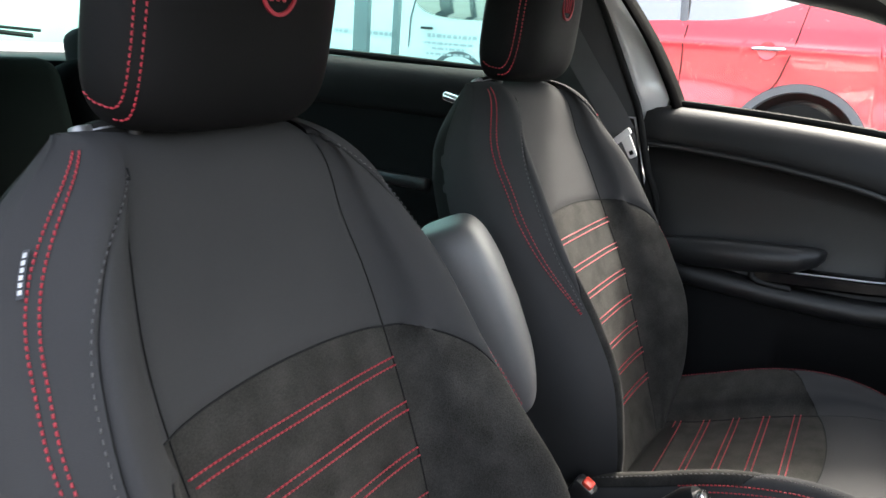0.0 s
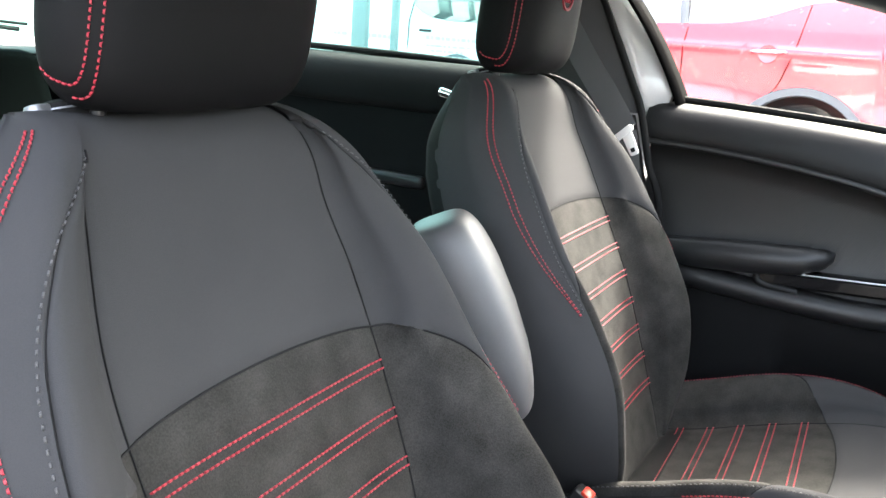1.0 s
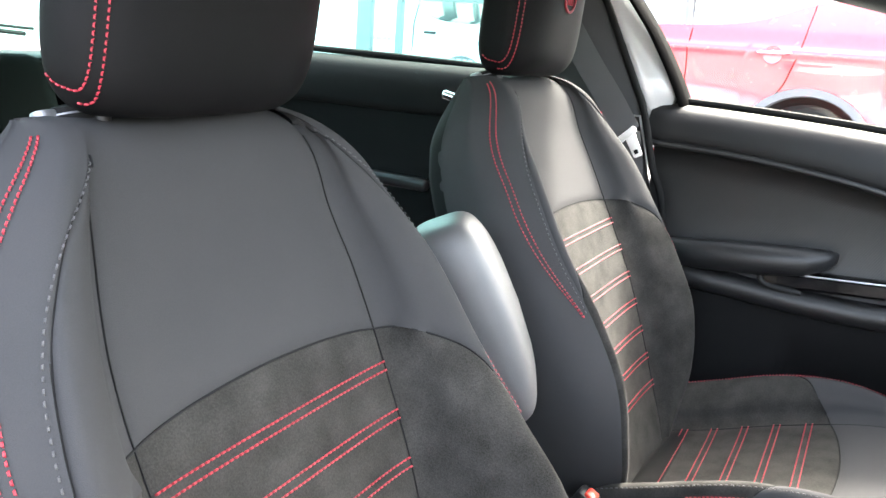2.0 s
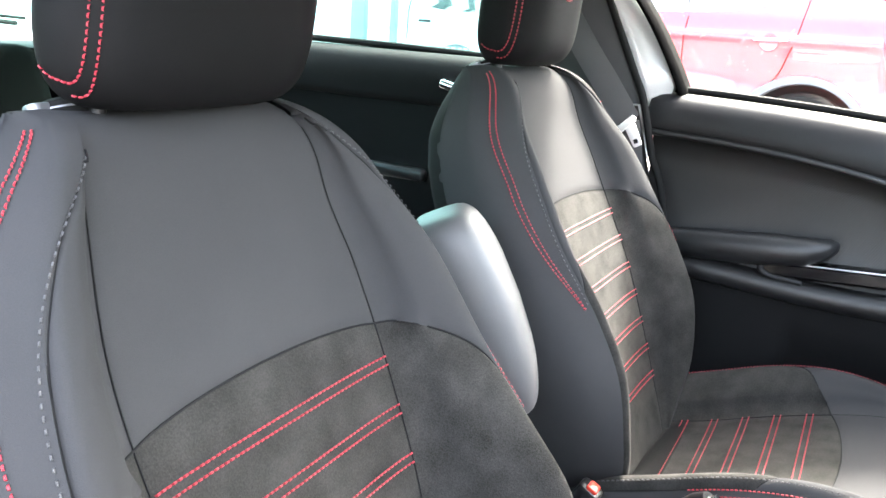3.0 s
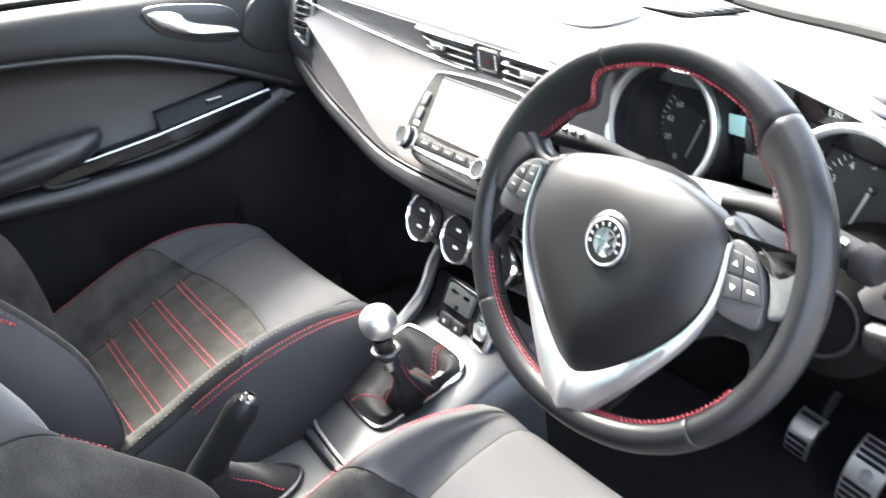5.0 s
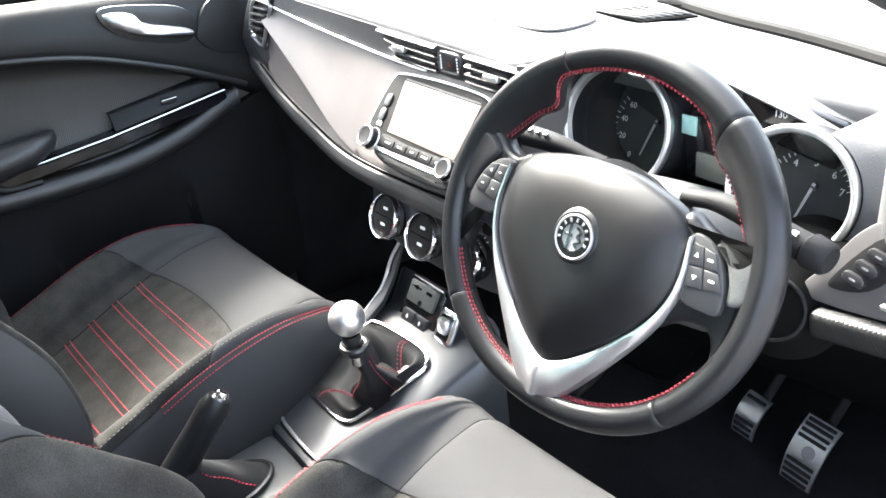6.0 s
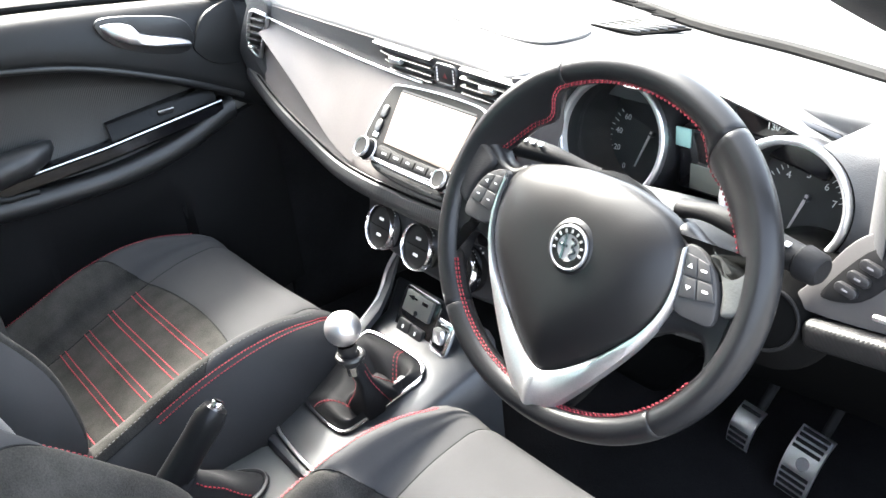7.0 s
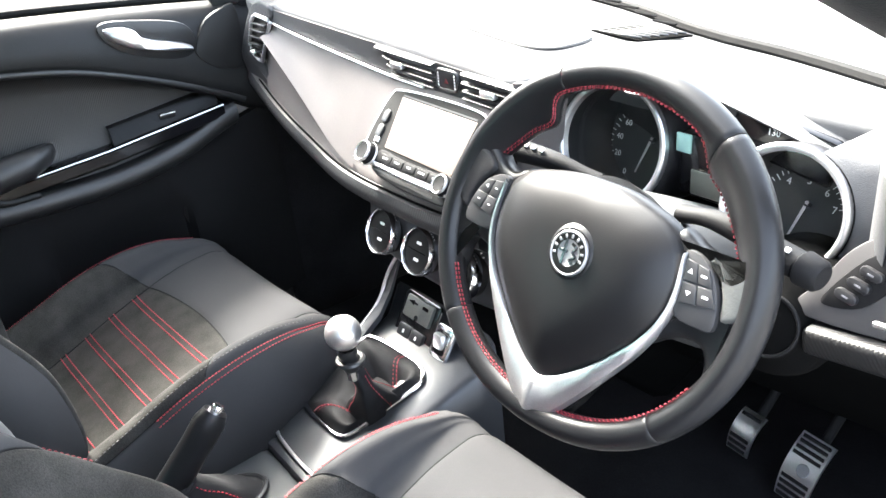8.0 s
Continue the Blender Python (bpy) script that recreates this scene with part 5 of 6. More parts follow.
# spokes with buttons
for sg in (-1, 1):
    flip = lambda pts: [(sg * x, y) for x, y in pts]
    sp = flip([(.085, .050), (.108, .048), (.128, .041), (.139, .032), (.150, .030), (.158, .039), (.162, .056), (.171, .050), (.176, .015), (.172, -.030), (.168, -.060), (.160, -.078), (.150, -.070), (.148, -.046), (.139, -.032), (.118, -.034), (.100, -.044), (.085, -.046)])
    grip = [(.128, .043), (.139, .034), (.150, .031), (.158, .040), (.161, .055)]
    if sg < 0:                                                                # the far grip swells up to the hub
        sp[2:7] = flip([(.124, .052), (.136, .062), (.148, .068), (.158, .068), (.166, .060)])
        grip = [(.128, .044), (.138, .054), (.148, .059), (.157, .060), (.163, .056)]
    spoke = part("spoke", slab(wheel_outline(sp, 3), WM @ Matrix.Translation((0, 0, -.016)), .022, .009, 3), LEATHER, wheel, "black side spoke", .9)
    # Same leather on both grips: right toned as lit, left as shaded.
    part("thumb_rest", slab(wheel_outline(flip(grip + [(.170, .044), (.173, .018), (.166, .002), (.152, -.004), (.148, .012), (.140, .028)]), 3), WM @ Matrix.Translation((0, 0, .003)), .008, .004, 3), PERF if sg > 0 else BOOT, spoke, "pebbled leather thumb rest, toned as lit right and shaded left")
    pad = part("button_pad", slab(wheel_outline(flip([(.104, .040), (.121, .040), (.137, .027), (.147, .006), (.149, -.014), (.134, -.017), (.112, -.014), (.106, .012)]), 3), WM @ Matrix.Translation((0, 0, .004)), .008, .002, 2), PAD_GREY, spoke, "button pad")
    quad = [Vector((sg * .108, .036)), Vector((sg * .131, .033)), Vector((sg * .147, .004)), Vector((sg * .113, -.003))]
    for ix in (0, 1):
        for iy in (0, 1):
            spot = lambda u, v: quad[0].lerp(quad[1], u).lerp(quad[3].lerp(quad[2], u), v)
            out = [spot(ix * .5 + e, iy * .5 + f) for e, f in ((.02, .02), (.48, .02), (.48, .48), (.02, .48))]
            mid = spot(ix * .5 + .25, iy * .5 + .25)
            bt = part("button", slab([(q.x, q.y) for q in out], WM @ Matrix.Translation((0, 0, .0115)), .0022, .0008), PAD_GREY, pad)
            if sg > 0:
                mark = [(0, .0022), (-.0024, -.0018), (.0024, -.0018)] if not ix else rounded(.0058, .0020, .0009, 2)
            else:
                mark = rounded(.0040, .0012, .0004, 2) if (ix, iy) != (1, 0) else [(-.0022, 0), (.0018, .0022), (.0018, -.0022)]
            part("symbol", slab(mark, WM @ Matrix.Translation((mid.x, mid.y, .0138)) @ Matrix.Rotation(math.pi * iy, 4, "Z"), .0003, 0), WHITE_INK if sg > 0 else PALE_INK, bt)
part("lower_spoke", slab(wheel_outline([(-.05, -.10), (.05, -.10), (.035, -.150), (.02, -.164), (-.02, -.164), (-.035, -.150)], 3), WM @ Matrix.Translation((0, 0, -.014)), .014, .004), SWITCH_BLACK, wheel)
part("hub_back", lathe([(.06, .0), (.075, -.02), (.070, -.045), (.05, -.06), (0, -.06)], WM, 30), RUBBER, wheel, "black hub back")
# column shroud, black plastic greyed to carry the glare on its top, and stalks
col = thing("steering_column", "black plastic steering column shroud, greyed for glare, with stalks", "steering column", WC + Vector((0, .12, -.03)))
b = bmesh.new()
rings = []
for d, r, dz in ((-.050, .070, 0), (-.060, .085, -.002), (-.10, .088, -.005), (-.16, .092, -.010), (-.24, .10, -.02)):
    rings.append([b.verts.new(WM @ Vector((r * math.cos(a) * 1.05, (r * math.sin(a) * .8) + dz, d))) for a in np.linspace(0, 2 * math.pi, 32, endpoint=False)])
for p, q in zip(rings, rings[1:]):
    for j in range(32):
        b.faces.new((p[j], p[(j + 1) % 32], q[(j + 1) % 32], q[j]))
b.faces.new(rings[0])
part("shroud", b, TUNNEL, col, "", 1.0)
boss = axis_frame((.497, .585, .852), (.22, -.95, .22))
# Shade under the wheel is put into the boss's colour.
part("column_boss", lathe([(.0, .026), (.030, .026), (.034, .022), (.037, .014), (.054, .008), (.060, -.004), (.063, -.10)], boss, 36), NEAR_BLACK, col, "black rounded column boss, deepened for shade", 1.0)
part("ignition_seat", tube([boss @ Vector((.031 * math.cos(a), .031 * math.sin(a), .026)) for a in np.linspace(0, 2 * math.pi, 36, endpoint=False)], .0020, 8, True), KEY_BLACK, col, "satin ignition ring")
for sg in (-1, 1):
    base, mid, end = (WM @ Vector((sg * .05, .060, -.060)), WM @ Vector((sg * .10, .066, -.045)), WM @ Vector(((-.158, .064, -.036) if sg < 0 else (.178, .056, -.036))))
    st = part("stalk", tube(smooth_path([base, mid, end], 6), [.011, .0105, .010, .010, .0105, .011, .012, .0125, .013, .0135, .014, .0142, .0142], 16, False, .8), KEY_BLACK, col, "black control stalk", 1.0)
    part("end_cap", rod(end, end + (end - mid).normalized() * .022, .0150, .0138, 20, .003), KEY_BLACK, st, "turning end cap")
    ax = (end - mid).normalized()
    face = (WM.to_3x3() @ Vector((0, 0, 1)))
    for k in range(5):
        out = (face * .6 + Vector((0, 0, .8))).normalized()
        c = mid.lerp(end, .20 + .17 * k) + out * .0135
        part("symbol", rbox((.0045, .0050, .0016), c, 0, 1, axis_frame(c, out, ax).to_3x3()), WHITE_INK, st)

# ---- instruments ----
cluster = thing("instrument_cluster", "twin round instrument dials with chrome rings", "instruments", (.35, .68, .94))
GTILT = radians(76)


def gauge(x, y, z, r, marks, needle, deep, label, off=(0, 0)):
    gm = Matrix.Translation((x, y, z)) @ Matrix.Rotation(radians(5), 4, "Z") @ Matrix.Rotation(GTILT, 4, "X")
    g = part("gauge_cowl", lathe([(r * .94, -deep - .005), (r * .97, -.02), (r + .003, .010), (r + .005, .008), (r + .006, -.02), (r + .007, -deep - .03)], gm, 48), SATIN, cluster, label)
    part("ring", lathe([(r * .96, .006), (r * .985, .012), (r + .003, .014), (r + .006, .009), (r + .005, .002)], gm, 56), ALLOY, g, "chrome gauge ring")
    part("ring", tube([gm @ Vector(((r + .003) * math.cos(a), (r + .003) * math.sin(a), .011)) for a in np.linspace(0, 2 * math.pi, 64, endpoint=False)], .0036, 10, True), ALLOY, g, "satin chrome bezel")
    part("face", lathe([(0, -deep), (r * .96, -deep)], gm, 48), DIAL_FACE, g, "dial face lightened for cover reflection")
    for words, a in marks:
        an = radians(a)
        b = text_mesh(words, .0105)
        bmesh.ops.transform(b, matrix=gm @ Matrix.Translation((off[0] + r * .60 * math.cos(an), off[1] + r * .60 * math.sin(an), -deep + .0008)), verts=b.verts)
        part("number", b, WHITE_INK, g)
    lo, hi = marks[0][1], marks[-1][1]
    for k in range(31):
        a = radians(lo + (hi - lo) * k / 30)
        big = k % 5 == 0
        m = gm @ Matrix.Translation((*off, 0)) @ Matrix.Rotation(a, 4, "Z") @ Matrix.Translation((r * (.77 if not big else .76), 0, -deep + .0007))
        part("tick", slab([(-.003 if not big else -.005, -.0004), (.002, -.0004), (.002, .0004), (-.003 if not big else -.005, .0004)], m, .0006, 0), WHITE_INK, g)
    m = gm @ Matrix.Rotation(radians(needle), 4, "Z")
    part("needle", slab([(-.004, -.0017), (r * .66, -.0009), (r * .66, .0009), (-.004, .0017)], m @ Matrix.Translation((0, 0, .009 - deep)), .0016, .0004), NEEDLE, g, "dial needle")
    part("needle_hub", lathe([(.004, .004 - deep), (.0035, .010 - deep), (0, .011 - deep)], m, 18), SATIN, g)
    gl = part("cover", lathe([(0, -.006), (r * .95, -.006)], gm, 40), GLASS_FRONT, g, "clear cover")
    gl.visible_shadow = False
    return g


gauge(.226, .662, .938, .070, [("0", 232), ("20", 196), ("40", 166), ("60", 136), ("80", 109), ("100", 82), ("120", 55), ("140", 25), ("160", -5)], 250, .082, "speedometer dial", (-.012, -.015))
gauge(.457, .655, .927, .060, [("0", 245), ("1", 215), ("2", 185), ("3", 155), ("4", 120), ("5", 85), ("6", 50), ("7", 20)], 252, .050, "rev counter dial", (-.008, -.013))
part("display_panel", rbox((.10, .02, .075), (.354, .690, .930), .006), GLOSS, cluster, "dark display between the dials")
part("display", rbox((.062, .003, .030), (.354, .679, .912), .002), LCD, cluster, "unlit grey-green display")
part("small_display", rbox((.020, .003, .022), (.312, .679, .955), .001), GREEN_LCD, cluster)
part("warning_mark", rbox((.014, .002, .004), (.345, .6785, .962), .0005), RED_INK, cluster)
part("small_gauge", rbox((.12, .012, .052), (.420, .700, .974), .010, 3, Matrix.Rotation(radians(10), 3, "Y")), GLOSS, cluster, "dark auxiliary gauge window")
b = text_mesh("130", .010)
bmesh.ops.transform(b, matrix=Matrix.Translation((.412, .6925, .985)) @ Matrix.Rotation(radians(85), 4, "X"), verts=b.verts)
part("number", b, WHITE_INK, cluster)
part("warning_mark", rbox((.016, .002, .003), (.412, .6925, .998), .0005), RED_INK, cluster)
# hood over the dials
rows = []
for k in np.linspace(0, 1, 12):
    row = []
    for x in np.linspace(.151, .502, 50):
        d1 = (x - .232) / .082
        h = max(math.sqrt(max(0, 1 - d1 * d1)), .88 - .12 * max(0, min(1, (x - .30) / .06)) - .42 * max(0, (x - .36) / .115) if x > .24 else 0)
        z = .955 + .073 * h
        back = TOP_Z + .015 - .026 * max(0, (k - .3) / .7) - .034 * max(0, (x - .36) / .116)
        set_back = .050 * max(0, min(1, (x - .29) / .06))
        y = .625 + set_back + (.17 - set_back) * k
        row.append(Vector((x, y + .015 * (1 - h), z + (back - z) * min(1, k / .34) ** .9)))
    rows.append(row)
part("hood", sheet(rows, (0, .004, -.004)), DASH_TOP, cluster, "grained hood over the dials", 1.0)
rows = []
for a in np.linspace(radians(-75), radians(70), 38):
    c, n = math.cos(a), math.sin(a)
    inner = Vector((.457 + .067 * c, .651 + .016 * n + .006 * c, .927 + .065 * n))
    outer = Vector((.457 + (.154 if c > 0 else .075) * c, .668 + .046 * max(0, n) + .020 * max(0, c), min(.924 + .125 * n, 1.008)))
    rows.append([inner.lerp(outer, k) + Vector((0, -.006 * math.sin(math.pi * k), 0)) for k in np.linspace(0, 1, 8)])
part("hood_face", sheet(rows, (0, .006, 0)), DASH_TOP, cluster, "grained skin round the rev counter")
part("surround", rbox((.40, .02, .14), (.352, .752, .925), .02, 3), SATIN, cluster, "satin black dial surround")
part("lower_cowl", sheet([[Vector((x, .64 - .07 * k, .885 - .035 * k - .02 * ((x - .36) / .2) ** 2)) for x in np.linspace(.15, .515, 16)] for k in np.linspace(0, 1, 6)], (0, .01, -.01)), KEY_BLACK, cluster, "black shelf under the dials")

# switch bank right of the wheel
bank = thing("headlamp_switches", "graphite panel with three oval push switches", "switch panel", (.57, .59, .90))
BM = Matrix.Translation((.572, .585, .916)) @ Matrix.Rotation(radians(76), 4, "X")
ring = lambda pts: [(p.x, p.y) for p in smooth_path([(x - .572, z - .916, 0) for x, z in pts], 4, True)]
part("panel", slab(ring([(.520, .872), (.535, .905), (.558, .945), (.590, .965), (.66, .972), (.68, .93), (.66, .890), (.60, .876)]), BM @ Matrix.Translation((0, 0, -.014)), .010, .003), BANK_PAINT, bank, "graphite panel")
part("recess", slab(ring([(.543, .896), (.550, .888), (.578, .897), (.600, .925), (.607, .945), (.596, .952), (.572, .940)]), BM @ Matrix.Translation((0, 0, -.005)), .003, .001), KEY_BLACK, bank)
for k in range(3):
    sm = BM @ Matrix.Translation((-.008 + .008 * k, -.0128 + .0128 * k, -.002)) @ Matrix.Rotation(radians(-12), 4, "Z")
    s = part("switch", slab(rounded(.021, .0095, .0045, 5), sm, .005, .0015), SATIN, bank, "oval push switch")
    part("symbol", slab(rounded(.006, .0016, .0006, 2), sm @ Matrix.Translation((0, 0, .0051)), .0004, 0), CLADDING, s)
part("band", rbox((.20, .03, .027), (.635, .580, .866), .007, 3, Matrix.Rotation(radians(-8), 3, "Y")), CARBON, bank, "ribbed band")
part("trim_strip", rbox((.09, .006, .005), (.640, .570, .899), .002, 2, Matrix.Rotation(radians(-4), 3, "Y")), ALLOY, bank, "satin metal strip")
ev = thing("driver_end_vent", "pale round-edged driver's end vent", "air vent", (.66, .60, .96))
part("housing", rbox((.07, .05, .10), (.655, .60, .975), .02, 4), DASH_TOP, ev)

# pedals
for (x, y, z, w, h, name, lab, rows) in ((.282, .895, .404, .042, .070, "clutch_pedal", "brushed metal clutch pedal with rubber grips", (-.40, -.27, -.14, .40)), (.386, .888, .400, .055, .104, "brake_pedal", "brushed metal brake pedal with rubber grips", (-.44, -.35, -.26, -.17, .20, .29, .38, .46))):
    pm = Matrix.Translation((x, y, z)) @ Matrix.Rotation(radians(-6), 4, "Z") @ Matrix.Rotation(radians(56), 4, "X")
    ped = thing(name, lab, "pedal", (x, y, z), "pedals")
    bend = lambda v: pm @ Vector((v[0] * (1 - .35 * max(0, -v[1] / h) ** 2), v[1], .010 - .040 * (v[1] / h) ** 2 + v[2]))
    n = 14
    part("plate", sheet([[bend((w * (i / 8 - .5), h * (j / n - .5), 0)) for i in range(9)] for j in range(n + 1)], (0, .004, -.004)), ALLOY, ped, "brushed metal plate")
    for yy in rows:
        part("grip", sheet([[bend((w * .84 * (i / 6 - .5), yy * h + d, .0022)) for i in range(7)] for d in (-.0014, 0, .0014)], (0, -.001, -.003)), RUBBER, ped, "black rubber grip")
    part("arm", rod(pm @ Vector((0, .2 * h, -.014)), (x + .0, y + .24, z + .17), .008, .007, 10), RUBBER, ped, "black pedal arm")
part("emblem", lathe([(.0, .0005), (.010, .0005), (.0105, 0)], pm @ Matrix.Translation((.004, 0, .0108)), 24), COLLAR, ped)

# ---- passenger door ----
DX = -.70
door = thing("door_passenger", "closed black passenger door with carbon-look panel", "car door", (DX - .05, .22, GROUND + .20), "", "structure")
sweep_z = lambda y: soft_table(y, [(-.18, 1.012), (0, 1.006), (.136, .994), (.3, .965), (.42, .922), (.55, .862), (.66, .80)])
belt_z = lambda y: soft_table(y, [(-.18, 1.082), (0, 1.078), (.2, 1.068), (.4, 1.050), (.6, 1.026), (.70, 1.01)])
low_z = lambda y: soft_table(y, [(-.18, .752), (0, .746), (.2, .737), (.32, .740), (.45, .765), (.54, .800), (.66, .83)])
ys = np.linspace(-.152, .64, 46)
rows = [[Vector((DX + dx, y, sweep_z(y) + (belt_z(y) - sweep_z(y)) * k)) for k, dx in ((-.12, -.010), (-.06, .004), (0, .012), (.12, .017), (.35, .016), (.6, .010), (.8, .000), (.93, -.012), (1.0, -.03), (1.0, -.07))] for y in ys]
rows[0] = [p + Vector((-.006, .0, 0)) for p in rows[0]]
upper = part("upper_panel", sheet(rows, (-.015, 0, 0)), PLASTIC, door, "black soft upper door panel", 1.0)
rows = [[Vector((DX + dx, y, low_z(y) + .03 + (sweep_z(y) - low_z(y) - .03) * k)) for k, dx in ((-.1, .0), (0, -.008), (.12, -.020), (.4, -.026), (.75, -.032), (.94, -.026), (1.0, -.010))] for y in np.linspace(-.145, .60, 40)]
part("middle_panel", sheet(rows, (-.012, 0, 0)), CARBON, door, "ribbed carbon-look panel", 1.0)
rows = [[Vector((DX + .006 + dx, y, low_z(y) + dz)) for dz, dx in ((.034, -.018), (.036, .004), (.028, .016), (.012, .020), (0, .016), (-.008, .004), (-.012, -.01))] for y in np.linspace(-.145, .56, 40)]
ledge = part("ledge", sheet(rows, (-.012, 0, 0)), CARBON_FINE, door, "black door ledge", 1.0)
rows = [[Vector((DX + dx + .02 * math.exp(-((y - .47) / .10) ** 2) * math.exp(-((z - .62) / .10) ** 2) - (.022 if .16 < y < .42 and z < .66 else 0), y, z)) for z, dx in [(low_z(y) - .006, .0)] + [(low_z(y) - .02 - .04 * i, .002 + .0008 * i) for i in range(11)]] for y in np.linspace(-.145, .64, 60)]
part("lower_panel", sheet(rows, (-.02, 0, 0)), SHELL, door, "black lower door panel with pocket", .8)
part("speaker_cover", lathe([(.0, .004), (.06, .0035), (.075, .002), (.084, -.002), (.086, -.01)], axis_frame((DX + .006, .50, .64), (1, 0, 0)), 36), PLASTIC, door, "round speaker cover", 1.0)
part("sweep_lip", tube([Vector((DX + .010, y, sweep_z(y) - .004)) for y in np.linspace(-.145, .585, 50)], .0065, 10), CARBON_FINE, door, "ribbed lip along the panel")
# arm pad
b = bmesh.new()
rings = []
for y, zc, hz, dx in ((-.12, .800, .018, .010), (-.08, .803, .026, .022), (0, .812, .030, .030), (.10, .822, .030, .032), (.17, .830, .026, .030), (.205, .838, .018, .022), (.218, .842, .008, .010)):
    rings.append([b.verts.new(Vector((DX - .012 + dx * (1 + math.cos(a)) * .9, y, zc + hz * math.sin(a)))) for a in np.linspace(0, 2 * math.pi, 20, endpoint=False)])
for p, q in zip(rings, rings[1:]):
    for j in range(20):
        b.faces.new((p[j], p[(j + 1) % 20], q[(j + 1) % 20], q[j]))
b.faces.new(rings[0]), b.faces.new(rings[-1])
part("arm_pad", b, CARBON_FINE, door, "padded black arm rest", 1.2)
# pull bar with its bright line, and window switch
rows = [[Vector((DX + dx, y, table(y, [(.09, .790), (.3, .805), (.535, .833)]) + dz)) for dz, dx in ((.012, -.014), (.012, .012), (.006, .022), (-.012, .022), (-.018, .014), (-.02, -.014))] for y in np.linspace(.10, .535, 26)]
bar = part("pull_bar", sheet(rows, None), GLOSS, door, "gloss black pull bar")
part("bright_line", tube([Vector((DX + .021, y, table(y, [(.09, .790), (.3, .805), (.535, .833)]) + .010)) for y in np.linspace(.10, .535, 20)], .0018, 6), ALLOY, bar, "bright line")
part("pull_end", tube(smooth_path([(DX + .012, .135, .806), (DX + .02, .105, .800), (DX + .022, .098, .788), (DX + .02, .115, .776), (DX + .015, .17, .772)], 5), .006, 10), PLASTIC, bar)
rows = [[Vector((DX + dx, y, table(y, [(.315, .818), (.54, .842)]) + dz)) for dz, dx in ((-.006, -.02), (-.006, .004), (.0, .008), (.024, .000), (.030, -.006), (.03, -.02))] for y in np.linspace(.318, .53, 14)]
sp = part("switch_plate", sheet(rows, (-.01, 0, 0)), SWITCH_BLACK, door, "black switch plate")
part("window_switch", rbox((.010, .030, .010), (DX + .004, .428, .848), .002, 2), SATIN, sp, "window switch")
part("switch_line", rbox((.002, .030, .0016), (DX + .0095, .428, .8515), 0), WHITE_INK, sp)
# release lever in its recess
b = slab([(p.x, p.y) for p in smooth_path([(-.090, .022, 0), (-.03, .032, 0), (.06, .030, 0), (.085, -.012, 0), (.05, -.034, 0), (-.04, -.028, 0), (-.085, -.004, 0)], 5, True)], Matrix.Translation((DX + .012, .43, .993)) @ Matrix.Rotation(radians(90), 4, "Z") @ Matrix.Rotation(radians(90), 4, "X") @ Matrix.Rotation(radians(-14), 4, "Z"), .005, .002)
rec = part("lever_recess", b, SATIN, door, "dark lever recess")
rows = []
for y, z0, z1, dx in ((.350, 1.018, 1.028, .006), (.362, 1.002, 1.028, .016), (.385, .988, 1.025, .024), (.400, .982, 1.018, .026), (.410, .979, 1.002, .026), (.43, .973, .993, .026), (.46, .966, .984, .025), (.485, .961, .976, .022), (.500, .958, .968, .014)):
    rows.append([Vector((DX + .014, y, z0)), Vector((DX + .014 + dx * .7, y, z0 + .001)), Vector((DX + .014 + dx, y, z0 + .004)), Vector((DX + .014 + dx, y, (z0 + z1) / 2)), Vector((DX + .014 + dx * .8, y, z1 - .002)), Vector((DX + .014, y, z1))])
part("release_lever", sheet(rows), ALLOY, rec, "satin chrome release lever", 1.2)
# corner trim by the mirror
b = slab([(p.x, p.y) for p in smooth_path([(.508, .945, 0), (.512, .968, 0), (.535, 1.005, 0), (.575, 1.022, 0), (.600, 1.020, 0), (.602, .95, 0), (.596, .905, 0), (.54, .915, 0)], 4, True)], Matrix.Translation((DX + .012, 0, 0)) @ Matrix(((0, 0, 1, 0), (1, 0, 0, 0), (0, 1, 0, 0), (0, 0, 0, 1))), .008, .003)
part("corner_trim", b, PLASTIC, door, "black grained corner trim")
part("window_seal", tube([Vector((DX - .045, y, belt_z(y) + .006)) for y in np.linspace(-.13, .66, 30)], .007, 8), RUBBER, door, "black window seal")
part("outer_skin", rbox((.03, .80, .66), (DX - .09, .24, .72), .012), BODY, door, "silver painted outer skin")
part("sail_panel", slab([(.57, 1.02), (.72, 1.01), (.66, 1.075), (.575, 1.14)], Matrix.Translation((DX - .03, 0, 0)) @ Matrix(((0, 0, 1, 0), (1, 0, 0, 0), (0, 1, 0, 0), (0, 0, 0, 1))), .012, .003), PLASTIC, door, "black mirror corner panel")
# mirror outside
mir = thing("door_mirror", "silver door mirror outside the passenger window", "mirror", (-.93, .56, 1.05))
b = rbox((.17, .09, .125), (-.945, .565, 1.085), .04, 4, Matrix.Rotation(radians(12), 3, "Z"))
part("housing", b, BODY, mir, "silver mirror housing", 1.2)
part("mirror_glass", rbox((.145, .004, .10), (-.955, .517, 1.087), .0015, 1, Matrix.Rotation(radians(12), 3, "Z")), CHROME, mir, "mirror glass")
part("mirror_rim", tube([Vector((-.955, .516, 1.087)) + Matrix.Rotation(radians(12), 3, "Z") @ Vector((x, 0, z)) for x, z in rounded(.15, .106, .02)], .006, 8, True), RUBBER, mir, "black mirror rim")
part("foot", tube([(-.90, .575, 1.04), (-.80, .60, 1.035), (-.74, .61, 1.04)], [.03, .026, .03], 12, False, .7), RUBBER, mir, "black mirror foot")

